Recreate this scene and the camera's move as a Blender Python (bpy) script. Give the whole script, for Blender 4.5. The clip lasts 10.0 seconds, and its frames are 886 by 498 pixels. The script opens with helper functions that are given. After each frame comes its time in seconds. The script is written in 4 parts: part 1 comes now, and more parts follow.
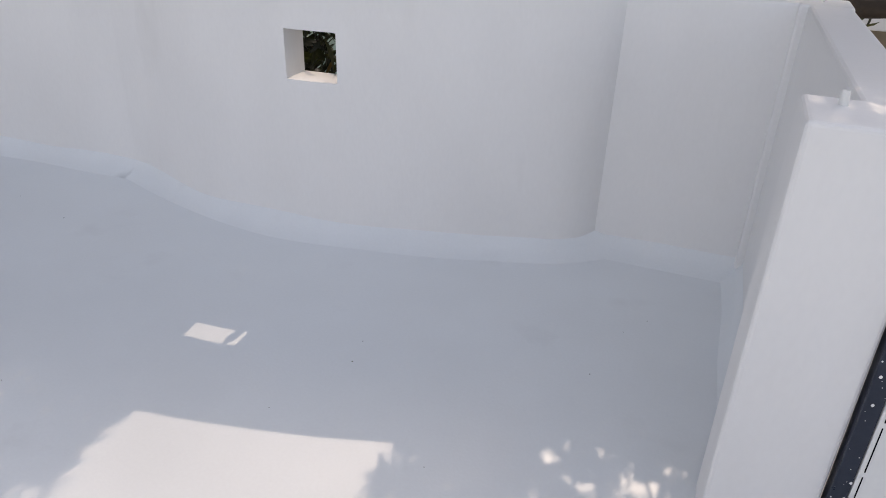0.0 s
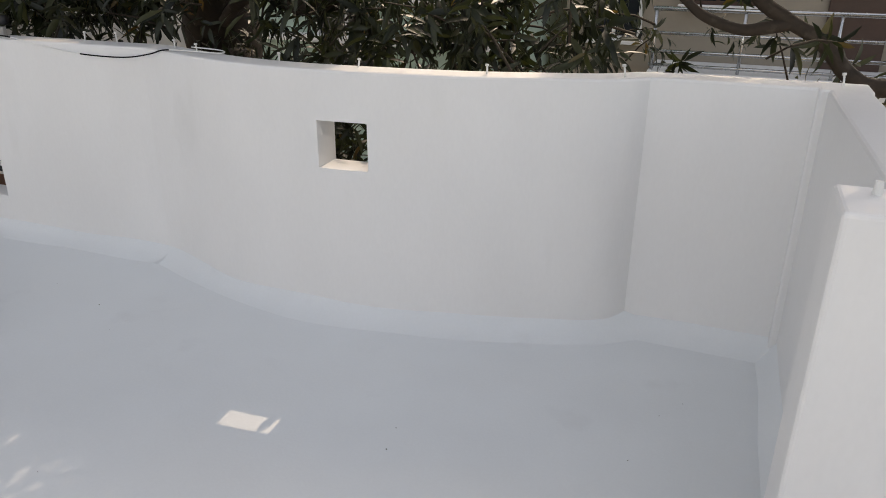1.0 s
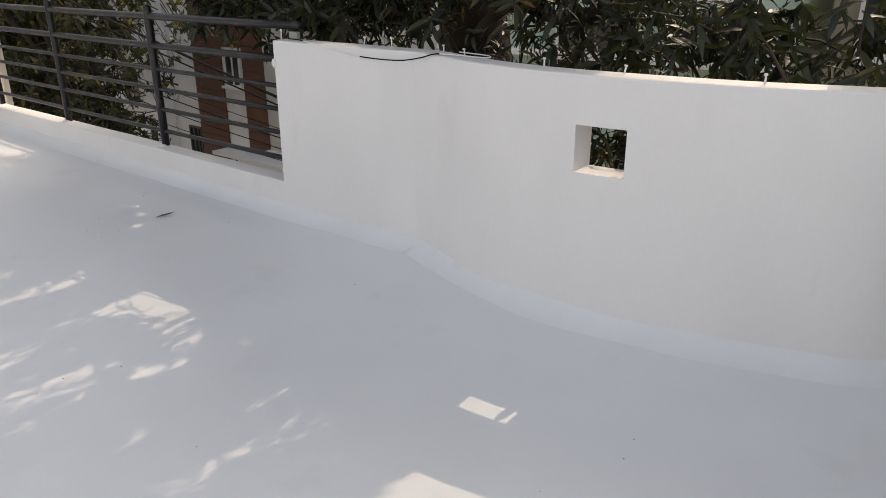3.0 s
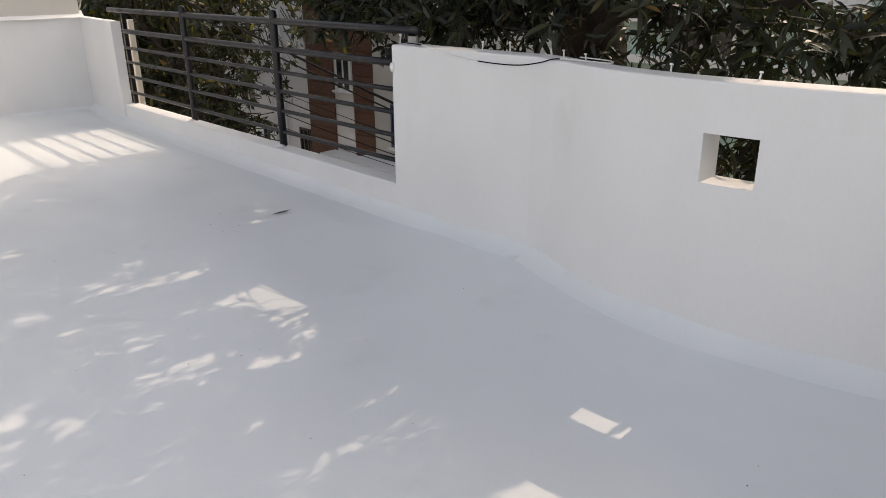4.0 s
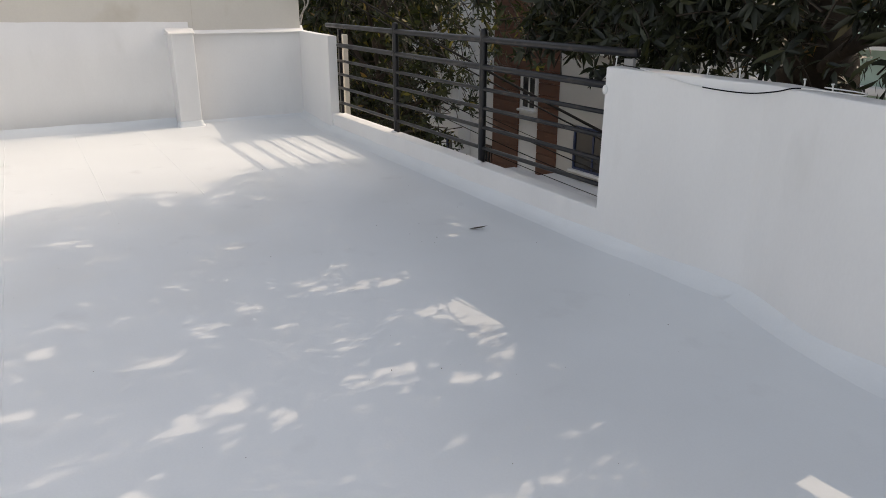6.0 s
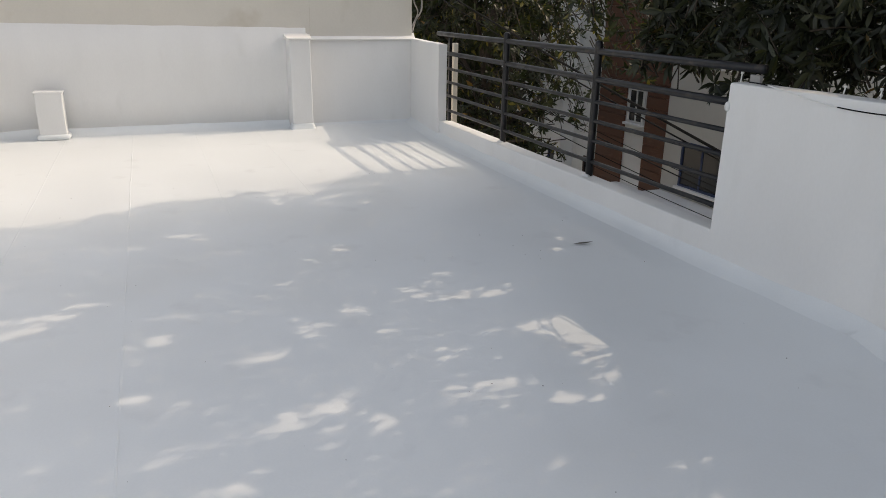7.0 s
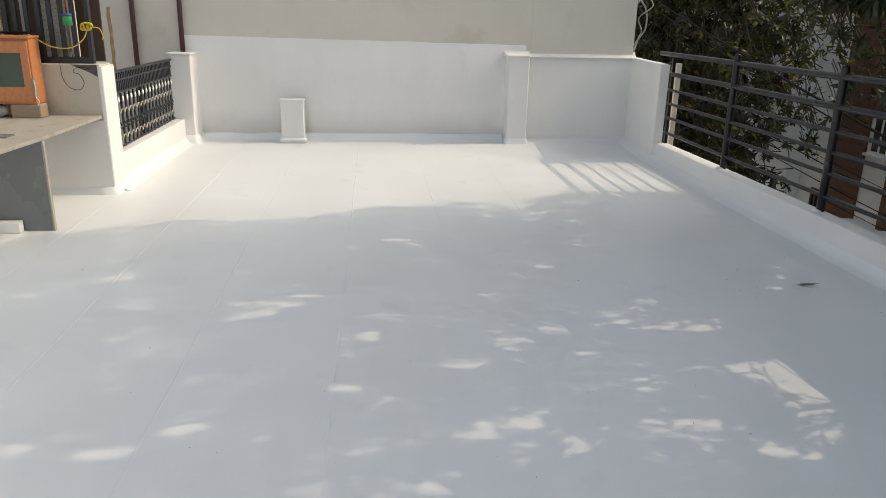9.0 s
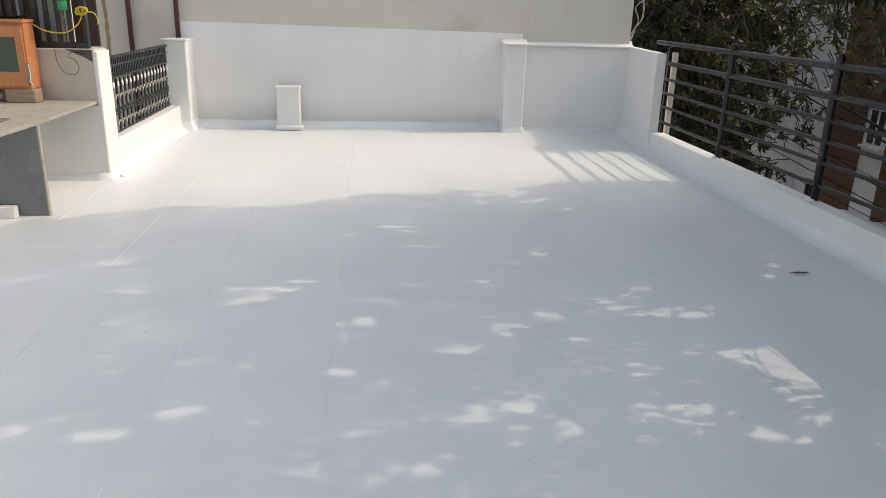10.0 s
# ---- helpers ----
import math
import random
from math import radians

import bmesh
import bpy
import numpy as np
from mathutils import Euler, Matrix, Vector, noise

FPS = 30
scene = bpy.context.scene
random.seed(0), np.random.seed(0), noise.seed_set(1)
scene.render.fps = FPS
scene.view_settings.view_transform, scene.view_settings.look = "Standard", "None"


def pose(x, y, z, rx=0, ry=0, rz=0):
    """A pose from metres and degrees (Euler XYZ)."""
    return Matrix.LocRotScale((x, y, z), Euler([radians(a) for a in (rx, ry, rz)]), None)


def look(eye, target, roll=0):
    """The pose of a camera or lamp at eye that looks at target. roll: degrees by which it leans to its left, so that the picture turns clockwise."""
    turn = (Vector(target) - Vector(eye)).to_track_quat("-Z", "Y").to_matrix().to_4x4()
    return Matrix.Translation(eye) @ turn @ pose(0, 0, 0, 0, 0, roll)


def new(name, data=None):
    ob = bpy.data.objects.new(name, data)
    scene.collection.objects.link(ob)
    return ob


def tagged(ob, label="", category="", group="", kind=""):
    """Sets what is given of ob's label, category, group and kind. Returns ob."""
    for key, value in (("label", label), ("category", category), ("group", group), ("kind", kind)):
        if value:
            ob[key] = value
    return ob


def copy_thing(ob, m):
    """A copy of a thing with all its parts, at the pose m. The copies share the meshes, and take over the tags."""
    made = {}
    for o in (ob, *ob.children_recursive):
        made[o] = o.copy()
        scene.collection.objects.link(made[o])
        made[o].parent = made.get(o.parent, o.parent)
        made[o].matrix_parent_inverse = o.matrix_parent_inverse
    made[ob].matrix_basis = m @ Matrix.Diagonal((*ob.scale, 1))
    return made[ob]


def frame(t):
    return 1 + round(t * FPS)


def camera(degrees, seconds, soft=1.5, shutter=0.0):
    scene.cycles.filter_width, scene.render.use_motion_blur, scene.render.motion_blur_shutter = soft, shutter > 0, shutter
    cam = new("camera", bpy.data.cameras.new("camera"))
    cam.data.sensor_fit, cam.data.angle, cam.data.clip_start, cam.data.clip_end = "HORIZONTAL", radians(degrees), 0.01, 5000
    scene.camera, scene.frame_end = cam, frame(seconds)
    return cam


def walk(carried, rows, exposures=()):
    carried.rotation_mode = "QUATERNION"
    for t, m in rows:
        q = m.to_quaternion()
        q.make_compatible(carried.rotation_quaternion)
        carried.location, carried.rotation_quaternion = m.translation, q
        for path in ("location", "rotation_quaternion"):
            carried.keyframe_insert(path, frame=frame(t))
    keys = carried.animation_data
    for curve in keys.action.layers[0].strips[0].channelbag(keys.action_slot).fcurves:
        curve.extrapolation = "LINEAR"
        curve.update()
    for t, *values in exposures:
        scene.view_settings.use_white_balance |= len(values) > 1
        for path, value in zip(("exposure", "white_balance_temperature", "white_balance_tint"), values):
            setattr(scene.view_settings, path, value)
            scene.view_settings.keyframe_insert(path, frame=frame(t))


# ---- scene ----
cam = camera(62.5, 10.0, 0.9)
PATH = [
    (0, (0.254, 0.083, 1.565), (-0.344, 1.742, 0.621), 2.0),
    (0.2, (0.254, 0.089, 1.584), (-0.35, 1.794, 0.732), 2.5),
    (0.3, (0.248, 0.09, 1.595), (-0.351, 1.817, 0.784), 2.5),
    (0.5, (0.238, 0.095, 1.607), (-0.372, 1.836, 0.836), 2.1),
    (1, (0.209, 0.059, 1.614), (-0.47, 1.779, 0.85), 0.5),
    (1.5, (0.161, 0.008, 1.565), (-0.624, 1.692, 0.824), 0.8),
    (2, (0.138, -0.023, 1.562), (-0.768, 1.605, 0.836), 0.4),
    (2.5, (0.115, -0.045, 1.567), (-0.932, 1.499, 0.844), 0.1),
    (4, (0.015, -0.107, 1.55), (-1.353, 1.172, 0.848), -0.6),
    (4.5, (-0.023, -0.131, 1.551), (-1.47, 1.066, 0.863), -0.5),
    (5, (-0.06, -0.158, 1.548), (-1.578, 0.954, 0.872), -0.4),
    (5.5, (-0.111, -0.194, 1.551), (-1.698, 0.826, 0.887), -0.3),
    (7, (-0.217, -0.272, 1.553), (-1.979, 0.431, 0.919), 0.9),
    (7.5, (-0.245, -0.253, 1.555), (-2.068, 0.291, 0.937), 1.0),
    (8, (-0.257, -0.27, 1.556), (-2.119, 0.139, 0.953), 1.2),
    (8.5, (-0.237, -0.299, 1.566), (-2.123, -0.01, 0.967), 1.0),
    (9, (-0.201, -0.328, 1.578), (-2.098, -0.142, 0.973), 1.2),
    (9.5, (-0.17, -0.335, 1.58), (-2.061, -0.174, 0.949), 1.1),
    (10, (-0.181, -0.326, 1.563), (-2.068, -0.129, 0.932), 1.6),
]
walk(cam, [(t, look(eye, target, roll)) for t, eye, target, roll in PATH],
     [(0.0, 1.02, 7150, 15), (0.25, 1.01, 7150, 14), (0.5, 1.06, 7700, 12), (2.5, 1.05, 7800, 13), (4.5, 0.99, 7550, 13), (5.5, 0.91, 7350, 12), (7.0, 0.75, 7350, 10), (8.5, 0.63, 7450, 7), (10.0, 0.69, 7100, 9)])

# ---- world, sun ----
SUN_TRAVEL = Vector((0.062, -0.961, -0.832)).normalized()
SUN_X, SUN_Y = 0.062 / 0.832, 0.961 / 0.832      # floor shift of a shadow for each metre of height
world = bpy.data.worlds.new("world")
scene.world = world
world.use_nodes = True
wn = world.node_tree
sky = wn.nodes.new("ShaderNodeTexSky")
sky.sky_type = "NISHITA"
sky.sun_disc = False
sky.sun_elevation = math.asin(-SUN_TRAVEL.z)
sky.sun_rotation = 2 * math.pi - 0.065
sky.dust_density = 3.0
haze = wn.nodes.new("ShaderNodeHueSaturation")
haze.inputs["Saturation"].default_value = 0.58
wn.links.new(sky.outputs[0], haze.inputs["Color"])
wn.links.new(haze.outputs[0], wn.nodes["Background"].inputs[0])
wn.nodes["Background"].inputs[1].default_value = 0.15
sun_data = bpy.data.lights.new("sun", "SUN")
sun_data.energy, sun_data.angle, sun_data.color = 0.97, radians(0.36), (1.0, 0.86, 0.72)
sun = new("sun", sun_data)
sun.matrix_world = look(Vector((0, 8, 9)), Vector((0, 8, 9)) + SUN_TRAVEL)



# ---- materials ----
def node_mat(name):
    m = bpy.data.materials.new(name)
    m.use_nodes = True
    nt = m.node_tree
    return m, nt, nt.nodes["Principled BSDF"]


def surface(name, col, rough=0.6, var=0.08, scale=3.0, fine=60.0, bump=0.1, metal=0.0, stain=None, stain_at=0.6, spec=0.5, rvar=0.1, island=0.0, stretch=(1, 1, 1)):
    """A painted or natural surface: two scales of tone, optional stains, fine relief."""
    m, nt, b = node_mat(name)
    L = nt.links.new
    geo = nt.nodes.new("ShaderNodeTexCoord")
    mp = nt.nodes.new("ShaderNodeMapping")
    mp.inputs["Scale"].default_value = stretch
    L(geo.outputs["Object"], mp.inputs[0])
    n1 = nt.nodes.new("ShaderNodeTexNoise")
    n1.inputs["Scale"].default_value, n1.inputs["Detail"].default_value = scale, 5
    L(mp.outputs[0], n1.inputs["Vector"])
    n2 = nt.nodes.new("ShaderNodeTexNoise")
    n2.inputs["Scale"].default_value, n2.inputs["Detail"].default_value = fine, 6
    L(mp.outputs[0], n2.inputs["Vector"])
    add = nt.nodes.new("ShaderNodeMath")
    add.operation = "MULTIPLY_ADD"
    L(n2.outputs[0], add.inputs[0])
    add.inputs[1].default_value = 0.35
    L(n1.outputs[0], add.inputs[2])
    ramp = nt.nodes.new("ShaderNodeMapRange")
    ramp.inputs[1].default_value, ramp.inputs[2].default_value = 0.35, 1.0
    ramp.inputs[3].default_value, ramp.inputs[4].default_value = 1 - var, 1 + var
    L(add.outputs[0], ramp.inputs[0])
    last = ramp.outputs[0]
    if island:
        g = nt.nodes.new("ShaderNodeNewGeometry")
        r2 = nt.nodes.new("ShaderNodeMapRange")
        r2.inputs[3].default_value, r2.inputs[4].default_value = 1 - island, 1 + island
        L(g.outputs["Random Per Island"], r2.inputs[0])
        mu = nt.nodes.new("ShaderNodeMath")
        mu.operation = "MULTIPLY"
        L(last, mu.inputs[0])
        L(r2.outputs[0], mu.inputs[1])
        last = mu.outputs[0]
    mix = nt.nodes.new("ShaderNodeVectorMath")
    mix.operation = "SCALE"
    mix.inputs[0].default_value = col
    L(last, mix.inputs["Scale"])
    colour = mix.outputs[0]
    if stain:
        n3 = nt.nodes.new("ShaderNodeTexNoise")
        n3.inputs["Scale"].default_value, n3.inputs["Detail"].default_value = scale * 1.7, 8
        L(mp.outputs[0], n3.inputs["Vector"])
        rr = nt.nodes.new("ShaderNodeMapRange")
        rr.inputs[1].default_value, rr.inputs[2].default_value = stain_at, stain_at + 0.18
        L(n3.outputs[0], rr.inputs[0])
        mc = nt.nodes.new("ShaderNodeMix")
        mc.data_type = "RGBA"
        L(rr.outputs[0], mc.inputs[0])
        L(colour, mc.inputs[6])
        mc.inputs[7].default_value = (*stain, 1)
        colour = mc.outputs[2]
    L(colour, b.inputs["Base Color"])
    r = nt.nodes.new("ShaderNodeMapRange")
    r.inputs[1].default_value, r.inputs[2].default_value = 0.3, 0.7
    r.inputs[3].default_value, r.inputs[4].default_value = max(0.03, rough - rvar), min(1, rough + rvar)
    L(n1.outputs[0], r.inputs[0])
    L(r.outputs[0], b.inputs["Roughness"])
    b.inputs["Metallic"].default_value = metal
    b.inputs["Specular IOR Level"].default_value = spec
    if bump:
        bp = nt.nodes.new("ShaderNodeBump")
        bp.inputs["Strength"].default_value, bp.inputs["Distance"].default_value = bump, 0.01
        L(add.outputs[0], bp.inputs["Height"])
        L(bp.outputs[0], b.inputs["Normal"])
    return m


def leaf_material(name, dark, light, tip=None):
    """Glossy leaf, each with its own tone, letting some light through."""
    m, nt, b = node_mat(name)
    L = nt.links.new
    g = nt.nodes.new("ShaderNodeNewGeometry")
    oi = nt.nodes.new("ShaderNodeObjectInfo")
    ad = nt.nodes.new("ShaderNodeMath")
    ad.operation = "ADD"
    L(g.outputs["Random Per Island"], ad.inputs[0])
    L(oi.outputs["Random"], ad.inputs[1])
    fr = nt.nodes.new("ShaderNodeMath")
    fr.operation = "FRACT"
    L(ad.outputs[0], fr.inputs[0])
    cr = nt.nodes.new("ShaderNodeValToRGB")
    e = cr.color_ramp.elements
    e[0].position, e[0].color = 0.0, (*dark, 1)
    e[1].position, e[1].color = 0.86, (*light, 1)
    k = e.new(0.985)
    k.color = (*(tip or (light[0] * 1.5, light[1] * 1.35, light[2])), 1)
    k = e.new(0.999)
    k.color = (0.2, 0.11, 0.04, 1)
    L(fr.outputs[0], cr.inputs[0])
    L(cr.outputs[0], b.inputs["Base Color"])
    b.inputs["Roughness"].default_value = 0.47
    b.inputs["Specular IOR Level"].default_value = 0.5
    tr = nt.nodes.new("ShaderNodeBsdfTranslucent")
    hs = nt.nodes.new("ShaderNodeVectorMath")
    hs.operation = "MULTIPLY"
    hs.inputs[1].default_value = (1.3, 1.5, 0.55)
    L(cr.outputs[0], hs.inputs[0])
    L(hs.outputs[0], tr.inputs[0])
    mx = nt.nodes.new("ShaderNodeMixShader")
    mx.inputs[0].default_value = 0.22
    L(b.outputs[0], mx.inputs[1])
    L(tr.outputs[0], mx.inputs[2])
    L(mx.outputs[0], nt.nodes["Material Output"].inputs[0])
    return m


M_FLOOR = surface("white_roof_coating", (0.73, 0.757, 0.768), 0.42, 0.05, 1.7, 90, 0.10, rvar=0.12, stain=(0.66, 0.68, 0.69), stain_at=0.62)
M_WALL = surface("white_wall_paint", (0.765, 0.76, 0.75), 0.55, 0.045, 2.4, 70, 0.14, stain=(0.72, 0.715, 0.70), stain_at=0.62, stretch=(1, 1, 0.45))
M_CREAM = surface("cream_plaster", (0.63, 0.60, 0.545), 0.85, 0.07, 1.2, 40, 0.2, stain=(0.54, 0.50, 0.43), stain_at=0.6)
M_DIRTY = surface("weathered_cream_plaster", (0.52, 0.48, 0.41), 0.85, 0.1, 2.2, 40, 0.2, stain=(0.40, 0.34, 0.26), stain_at=0.58)
M_TAR = surface("dark_tar", (0.09, 0.075, 0.07), 0.8, 0.3, 8, 40, 0.2)
M_RUST = surface("rusty_plaster", (0.36, 0.24, 0.12), 0.9, 0.3, 6, 40, 0.1, stain=(0.55, 0.47, 0.36), stain_at=0.5)
M_STEEL = surface("black_steel_paint", (0.009, 0.0095, 0.012), 0.36, 0.25, 6, 120, 0.12, stain=(0.06, 0.048, 0.04), stain_at=0.58, spec=0.4)
M_IRON = surface("black_iron_grille", (0.014, 0.015, 0.018), 0.42, 0.2, 6, 120, 0.1)
M_DRIP = surface("dark_blue_paint_with_splashes", (0.012, 0.018, 0.034), 0.35, 0.2, 5, 80, 0.2)
M_SPLASH = surface("dried_white_paint", (0.78, 0.78, 0.77), 0.6, 0.04, 5, 80, 0.2)
M_BARK = surface("mango_bark", (0.045, 0.034, 0.026), 0.9, 0.45, 7, 40, 0.8, stain=(0.09, 0.075, 0.06), stain_at=0.58)
M_TWIG = surface("twig_bark", (0.04, 0.03, 0.02), 0.85, 0.3, 10, 60, 0.2)
M_LEAF = leaf_material("mango_leaf", (0.010, 0.014, 0.009), (0.040, 0.046, 0.024))
# last tone: a few yellowish leaves, brightened in colour to look sunlit
M_LEAF2 = leaf_material("roadside_leaf", (0.010, 0.016, 0.007), (0.038, 0.048, 0.014), (0.20, 0.17, 0.03))
M_DEADLEAF = surface("dry_dark_leaf", (0.04, 0.032, 0.018), 0.6, 0.3, 30, 200, 0.2)
M_MARBLE = surface("dusty_marble", (0.37, 0.345, 0.295), 0.5, 0.18, 5, 40, 0.1, stain=(0.26, 0.22, 0.16), stain_at=0.55)
M_GREYPANEL = surface("grey_polished_stone", (0.16, 0.175, 0.18), 0.3, 0.12, 2.5, 50, 0.04, stain=(0.24, 0.25, 0.25), stain_at=0.62)
M_ORANGE = surface("orange_varnished_wood", (0.50, 0.19, 0.075), 0.5, 0.2, 6, 60, 0.2, stain=(0.62, 0.36, 0.22), stain_at=0.64, stretch=(1, 6, 6))
M_BLOCK = surface("grey_weathered_wood", (0.30, 0.23, 0.16), 0.8, 0.2, 8, 60, 0.3, stretch=(6, 1, 6))
M_MAROON = surface("maroon_pipe_paint", (0.065, 0.022, 0.020), 0.5, 0.2, 6, 60, 0.1)
M_YELLOW = surface("yellow_nylon_rope", (0.62, 0.47, 0.04), 0.6, 0.15, 20, 200, 0.2)
M_GREENCAN = surface("green_plastic", (0.03, 0.26, 0.09), 0.4, 0.1, 6, 60, 0.05)
M_BLUECAN = surface("blue_plastic", (0.03, 0.06, 0.22), 0.4, 0.1, 6, 60, 0.05)
M_RED = surface("red_plastic", (0.35, 0.03, 0.03), 0.5, 0.1, 6, 60, 0.05)
M_CABLE = surface("black_cable", (0.008, 0.008, 0.008), 0.85, 0.1, 8, 60, 0.05, spec=0.15)
M_GREYCABLE = surface("grey_cable", (0.30, 0.29, 0.28), 0.6, 0.1, 8, 60, 0.05)
M_PLASTIC = surface("white_plastic", (0.75, 0.75, 0.73), 0.4, 0.04, 8, 60, 0.05)
M_GRANITE = surface("speckled_granite", (0.42, 0.40, 0.36), 0.4, 0.5, 60, 160, 0.1, stain=(0.12, 0.11, 0.10), stain_at=0.55)
M_FACADE = surface("white_facade", (0.83, 0.83, 0.83), 0.8, 0.05, 0.5, 12, 0.1, stain=(0.55, 0.54, 0.52), stain_at=0.62)
M_GREYFACADE = surface("grey_facade", (0.58, 0.57, 0.54), 0.8, 0.06, 0.5, 12, 0.1)
M_CLAD = surface("brown_wood_look_cladding", (0.125, 0.052, 0.030), 0.6, 0.2, 1.2, 10, 0.1, stretch=(1, 1, 6), stain=(0.18, 0.085, 0.05), stain_at=0.58)
M_MINT = surface("pale_green_facade", (0.42, 0.55, 0.48), 0.8, 0.06, 0.6, 12, 0.1)
M_BEIGE = surface("beige_facade", (0.33, 0.29, 0.235), 0.8, 0.06, 0.6, 12, 0.1)
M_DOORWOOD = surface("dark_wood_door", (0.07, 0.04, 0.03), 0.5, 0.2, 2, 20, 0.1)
M_INOX = surface("stainless_steel", (0.62, 0.63, 0.64), 0.25, 0.05, 6, 60, 0.02, metal=1.0)
M_GLASSDARK = surface("dark_window_glass", (0.02, 0.025, 0.03), 0.08, 0.1, 1, 10, 0.0)
M_GREENGLASS = surface("dark_green_glass", (0.025, 0.06, 0.042), 0.12, 0.2, 3, 20, 0.0)
M_WHITEFRAME = surface("white_window_frame", (0.75, 0.75, 0.74), 0.5, 0.04, 3, 20, 0.05)
M_BLUE = surface("blue_sheet", (0.03, 0.05, 0.12), 0.5, 0.1, 2, 20, 0.05)
M_STREET = surface("asphalt_street", (0.085, 0.08, 0.075), 0.9, 0.2, 0.6, 30, 0.3, stain=(0.2, 0.185, 0.16), stain_at=0.58)
M_SOIL = surface("dusty_ground", (0.40, 0.36, 0.30), 0.95, 0.15, 0.3, 12, 0.3)


# ---- mesh helpers ----
def obj(name, verts, faces, mat, parent=None, label="", smooth=False):
    me = bpy.data.meshes.new(name)
    me.from_pydata([tuple(v) for v in verts], [], [tuple(f) for f in faces])
    me.materials.append(mat)
    if smooth:
        me.shade_smooth()
    ob = new(name, me)
    if parent:
        ob.parent = parent
    if label:
        ob["label"] = label
    return ob


def part(name, bm, material, parent=None, label="", smooth=False):
    me = bpy.data.meshes.new(name)
    bm.to_mesh(me)
    bm.free()
    me.materials.append(material)
    if smooth:
        me.shade_smooth()
    ob = new(name, me)
    if parent:
        ob.parent = parent
    if label:
        ob["label"] = label
    return ob


def add_box(bm, x0, x1, y0, y1, z0, z1, bevel=0.0, segs=2, m=None):
    r = bmesh.ops.create_cube(bm, size=1.0)
    vs = r["verts"]
    bmesh.ops.scale(bm, vec=(x1 - x0, y1 - y0, z1 - z0), verts=vs)
    bmesh.ops.translate(bm, vec=((x0 + x1) / 2, (y0 + y1) / 2, (z0 + z1) / 2), verts=vs)
    if bevel:
        es = list({e for v in vs for e in v.link_edges})
        r2 = bmesh.ops.bevel(bm, geom=es, offset=bevel, segments=segs, affect="EDGES", profile=0.5)
        vs = list({v for f in r2["faces"] for v in f.verts} | {v for v in vs if v.is_valid})
    if m is not None:
        bmesh.ops.transform(bm, matrix=m, verts=vs)
    return vs


def box(name, x0, x1, y0, y1, z0, z1, mat, parent=None, label="", bevel=0.004, segs=2):
    bm = bmesh.new()
    add_box(bm, x0, x1, y0, y1, z0, z1, bevel, segs)
    return part(name, bm, mat, parent, label)


def tube_data(points, radii, sides=10, wob=0.0, rnd=None, cap=True):
    """Vertices and faces of a round tube along the points."""
    pts = [Vector(p) for p in points]
    verts, faces = [], []
    up = Vector((0.13, 0.21, 0.97)).normalized()
    for i, p in enumerate(pts):
        t = (pts[min(i + 1, len(pts) - 1)] - pts[max(i - 1, 0)]).normalized()
        a = t.cross(up)
        if a.length < 0.05:
            a = t.cross(Vector((1, 0, 0)))
        a.normalize()
        b = t.cross(a)
        r = radii[i] if isinstance(radii, (list, tuple)) else radii
        for k in range(sides):
            an = 2 * math.pi * k / sides
            rr = r * (1 + (wob * noise.noise(p * 3 + Vector((math.cos(an), math.sin(an), 0)) * 1.3) if wob else 0))
            verts.append(p + (a * math.cos(an) + b * math.sin(an)) * rr)
    for i in range(len(pts) - 1):
        for k in range(sides):
            k2 = (k + 1) % sides
            faces.append((i * sides + k, i * sides + k2, (i + 1) * sides + k2, (i + 1) * sides + k))
    if cap:
        faces.append(tuple(range(sides - 1, -1, -1)))
        n = (len(pts) - 1) * sides
        faces.append(tuple(range(n, n + sides)))
    return verts, faces


def tube(name, points, radii, mat, parent=None, label="", sides=10, wob=0.0):
    v, f = tube_data(points, radii, sides, wob)
    return obj(name, v, f, mat, parent, label, smooth=True)


def smooth_path(points, n=8):
    """Points on a smooth line through the given ones."""
    pts = [Vector(p) for p in points]
    out = []
    for i in range(len(pts) - 1):
        p0, p1, p2, p3 = pts[max(i - 1, 0)], pts[i], pts[i + 1], pts[min(i + 2, len(pts) - 1)]
        for k in range(n):
            t = k / n
            out.append(0.5 * ((2 * p1) + (p2 - p0) * t + (2 * p0 - 5 * p1 + 4 * p2 - p3) * t * t + (3 * p1 - p0 - 3 * p2 + p3) * t ** 3))
    out.append(pts[-1])
    return out


def thing(name, at=(0, 0, 0), label="", category="", group="", kind=""):
    e = new(name)
    e.location = at
    e.empty_display_size = 0.1
    return tagged(e, label, category, group, kind)


# ---- terrace: plan of the parapet ----
ZT = 1.140          # parapet top
TH = 0.155          # parapet thickness
GAP_L, GAP_R = -8.47, -3.715
CURB_Z = 0.226
CURVE = smooth_path([(-2.585, 2.992, 0), (-2.47, 2.962, 0), (-2.28, 2.89, 0), (-1.98, 2.785, 0), (-1.66, 2.745, 0), (-1.33, 2.742, 0), (-1.0, 2.795, 0), (-0.75, 2.85, 0), (-0.5, 2.925, 0), (-0.3, 2.99, 0), (-0.19, 3.05, 0), (-0.13, 3.105, 0)], 5)
INNER = [Vector((GAP_R + (-2.585 - GAP_R) * i / 12, 2.95 + 0.042 * i / 12, 0)) for i in range(12)] + CURVE + [Vector((-0.112, 3.128, 0)), Vector((-0.07, 3.14, 0)), Vector((0.15, 3.145, 0)), Vector((0.53, 3.14, 0))]


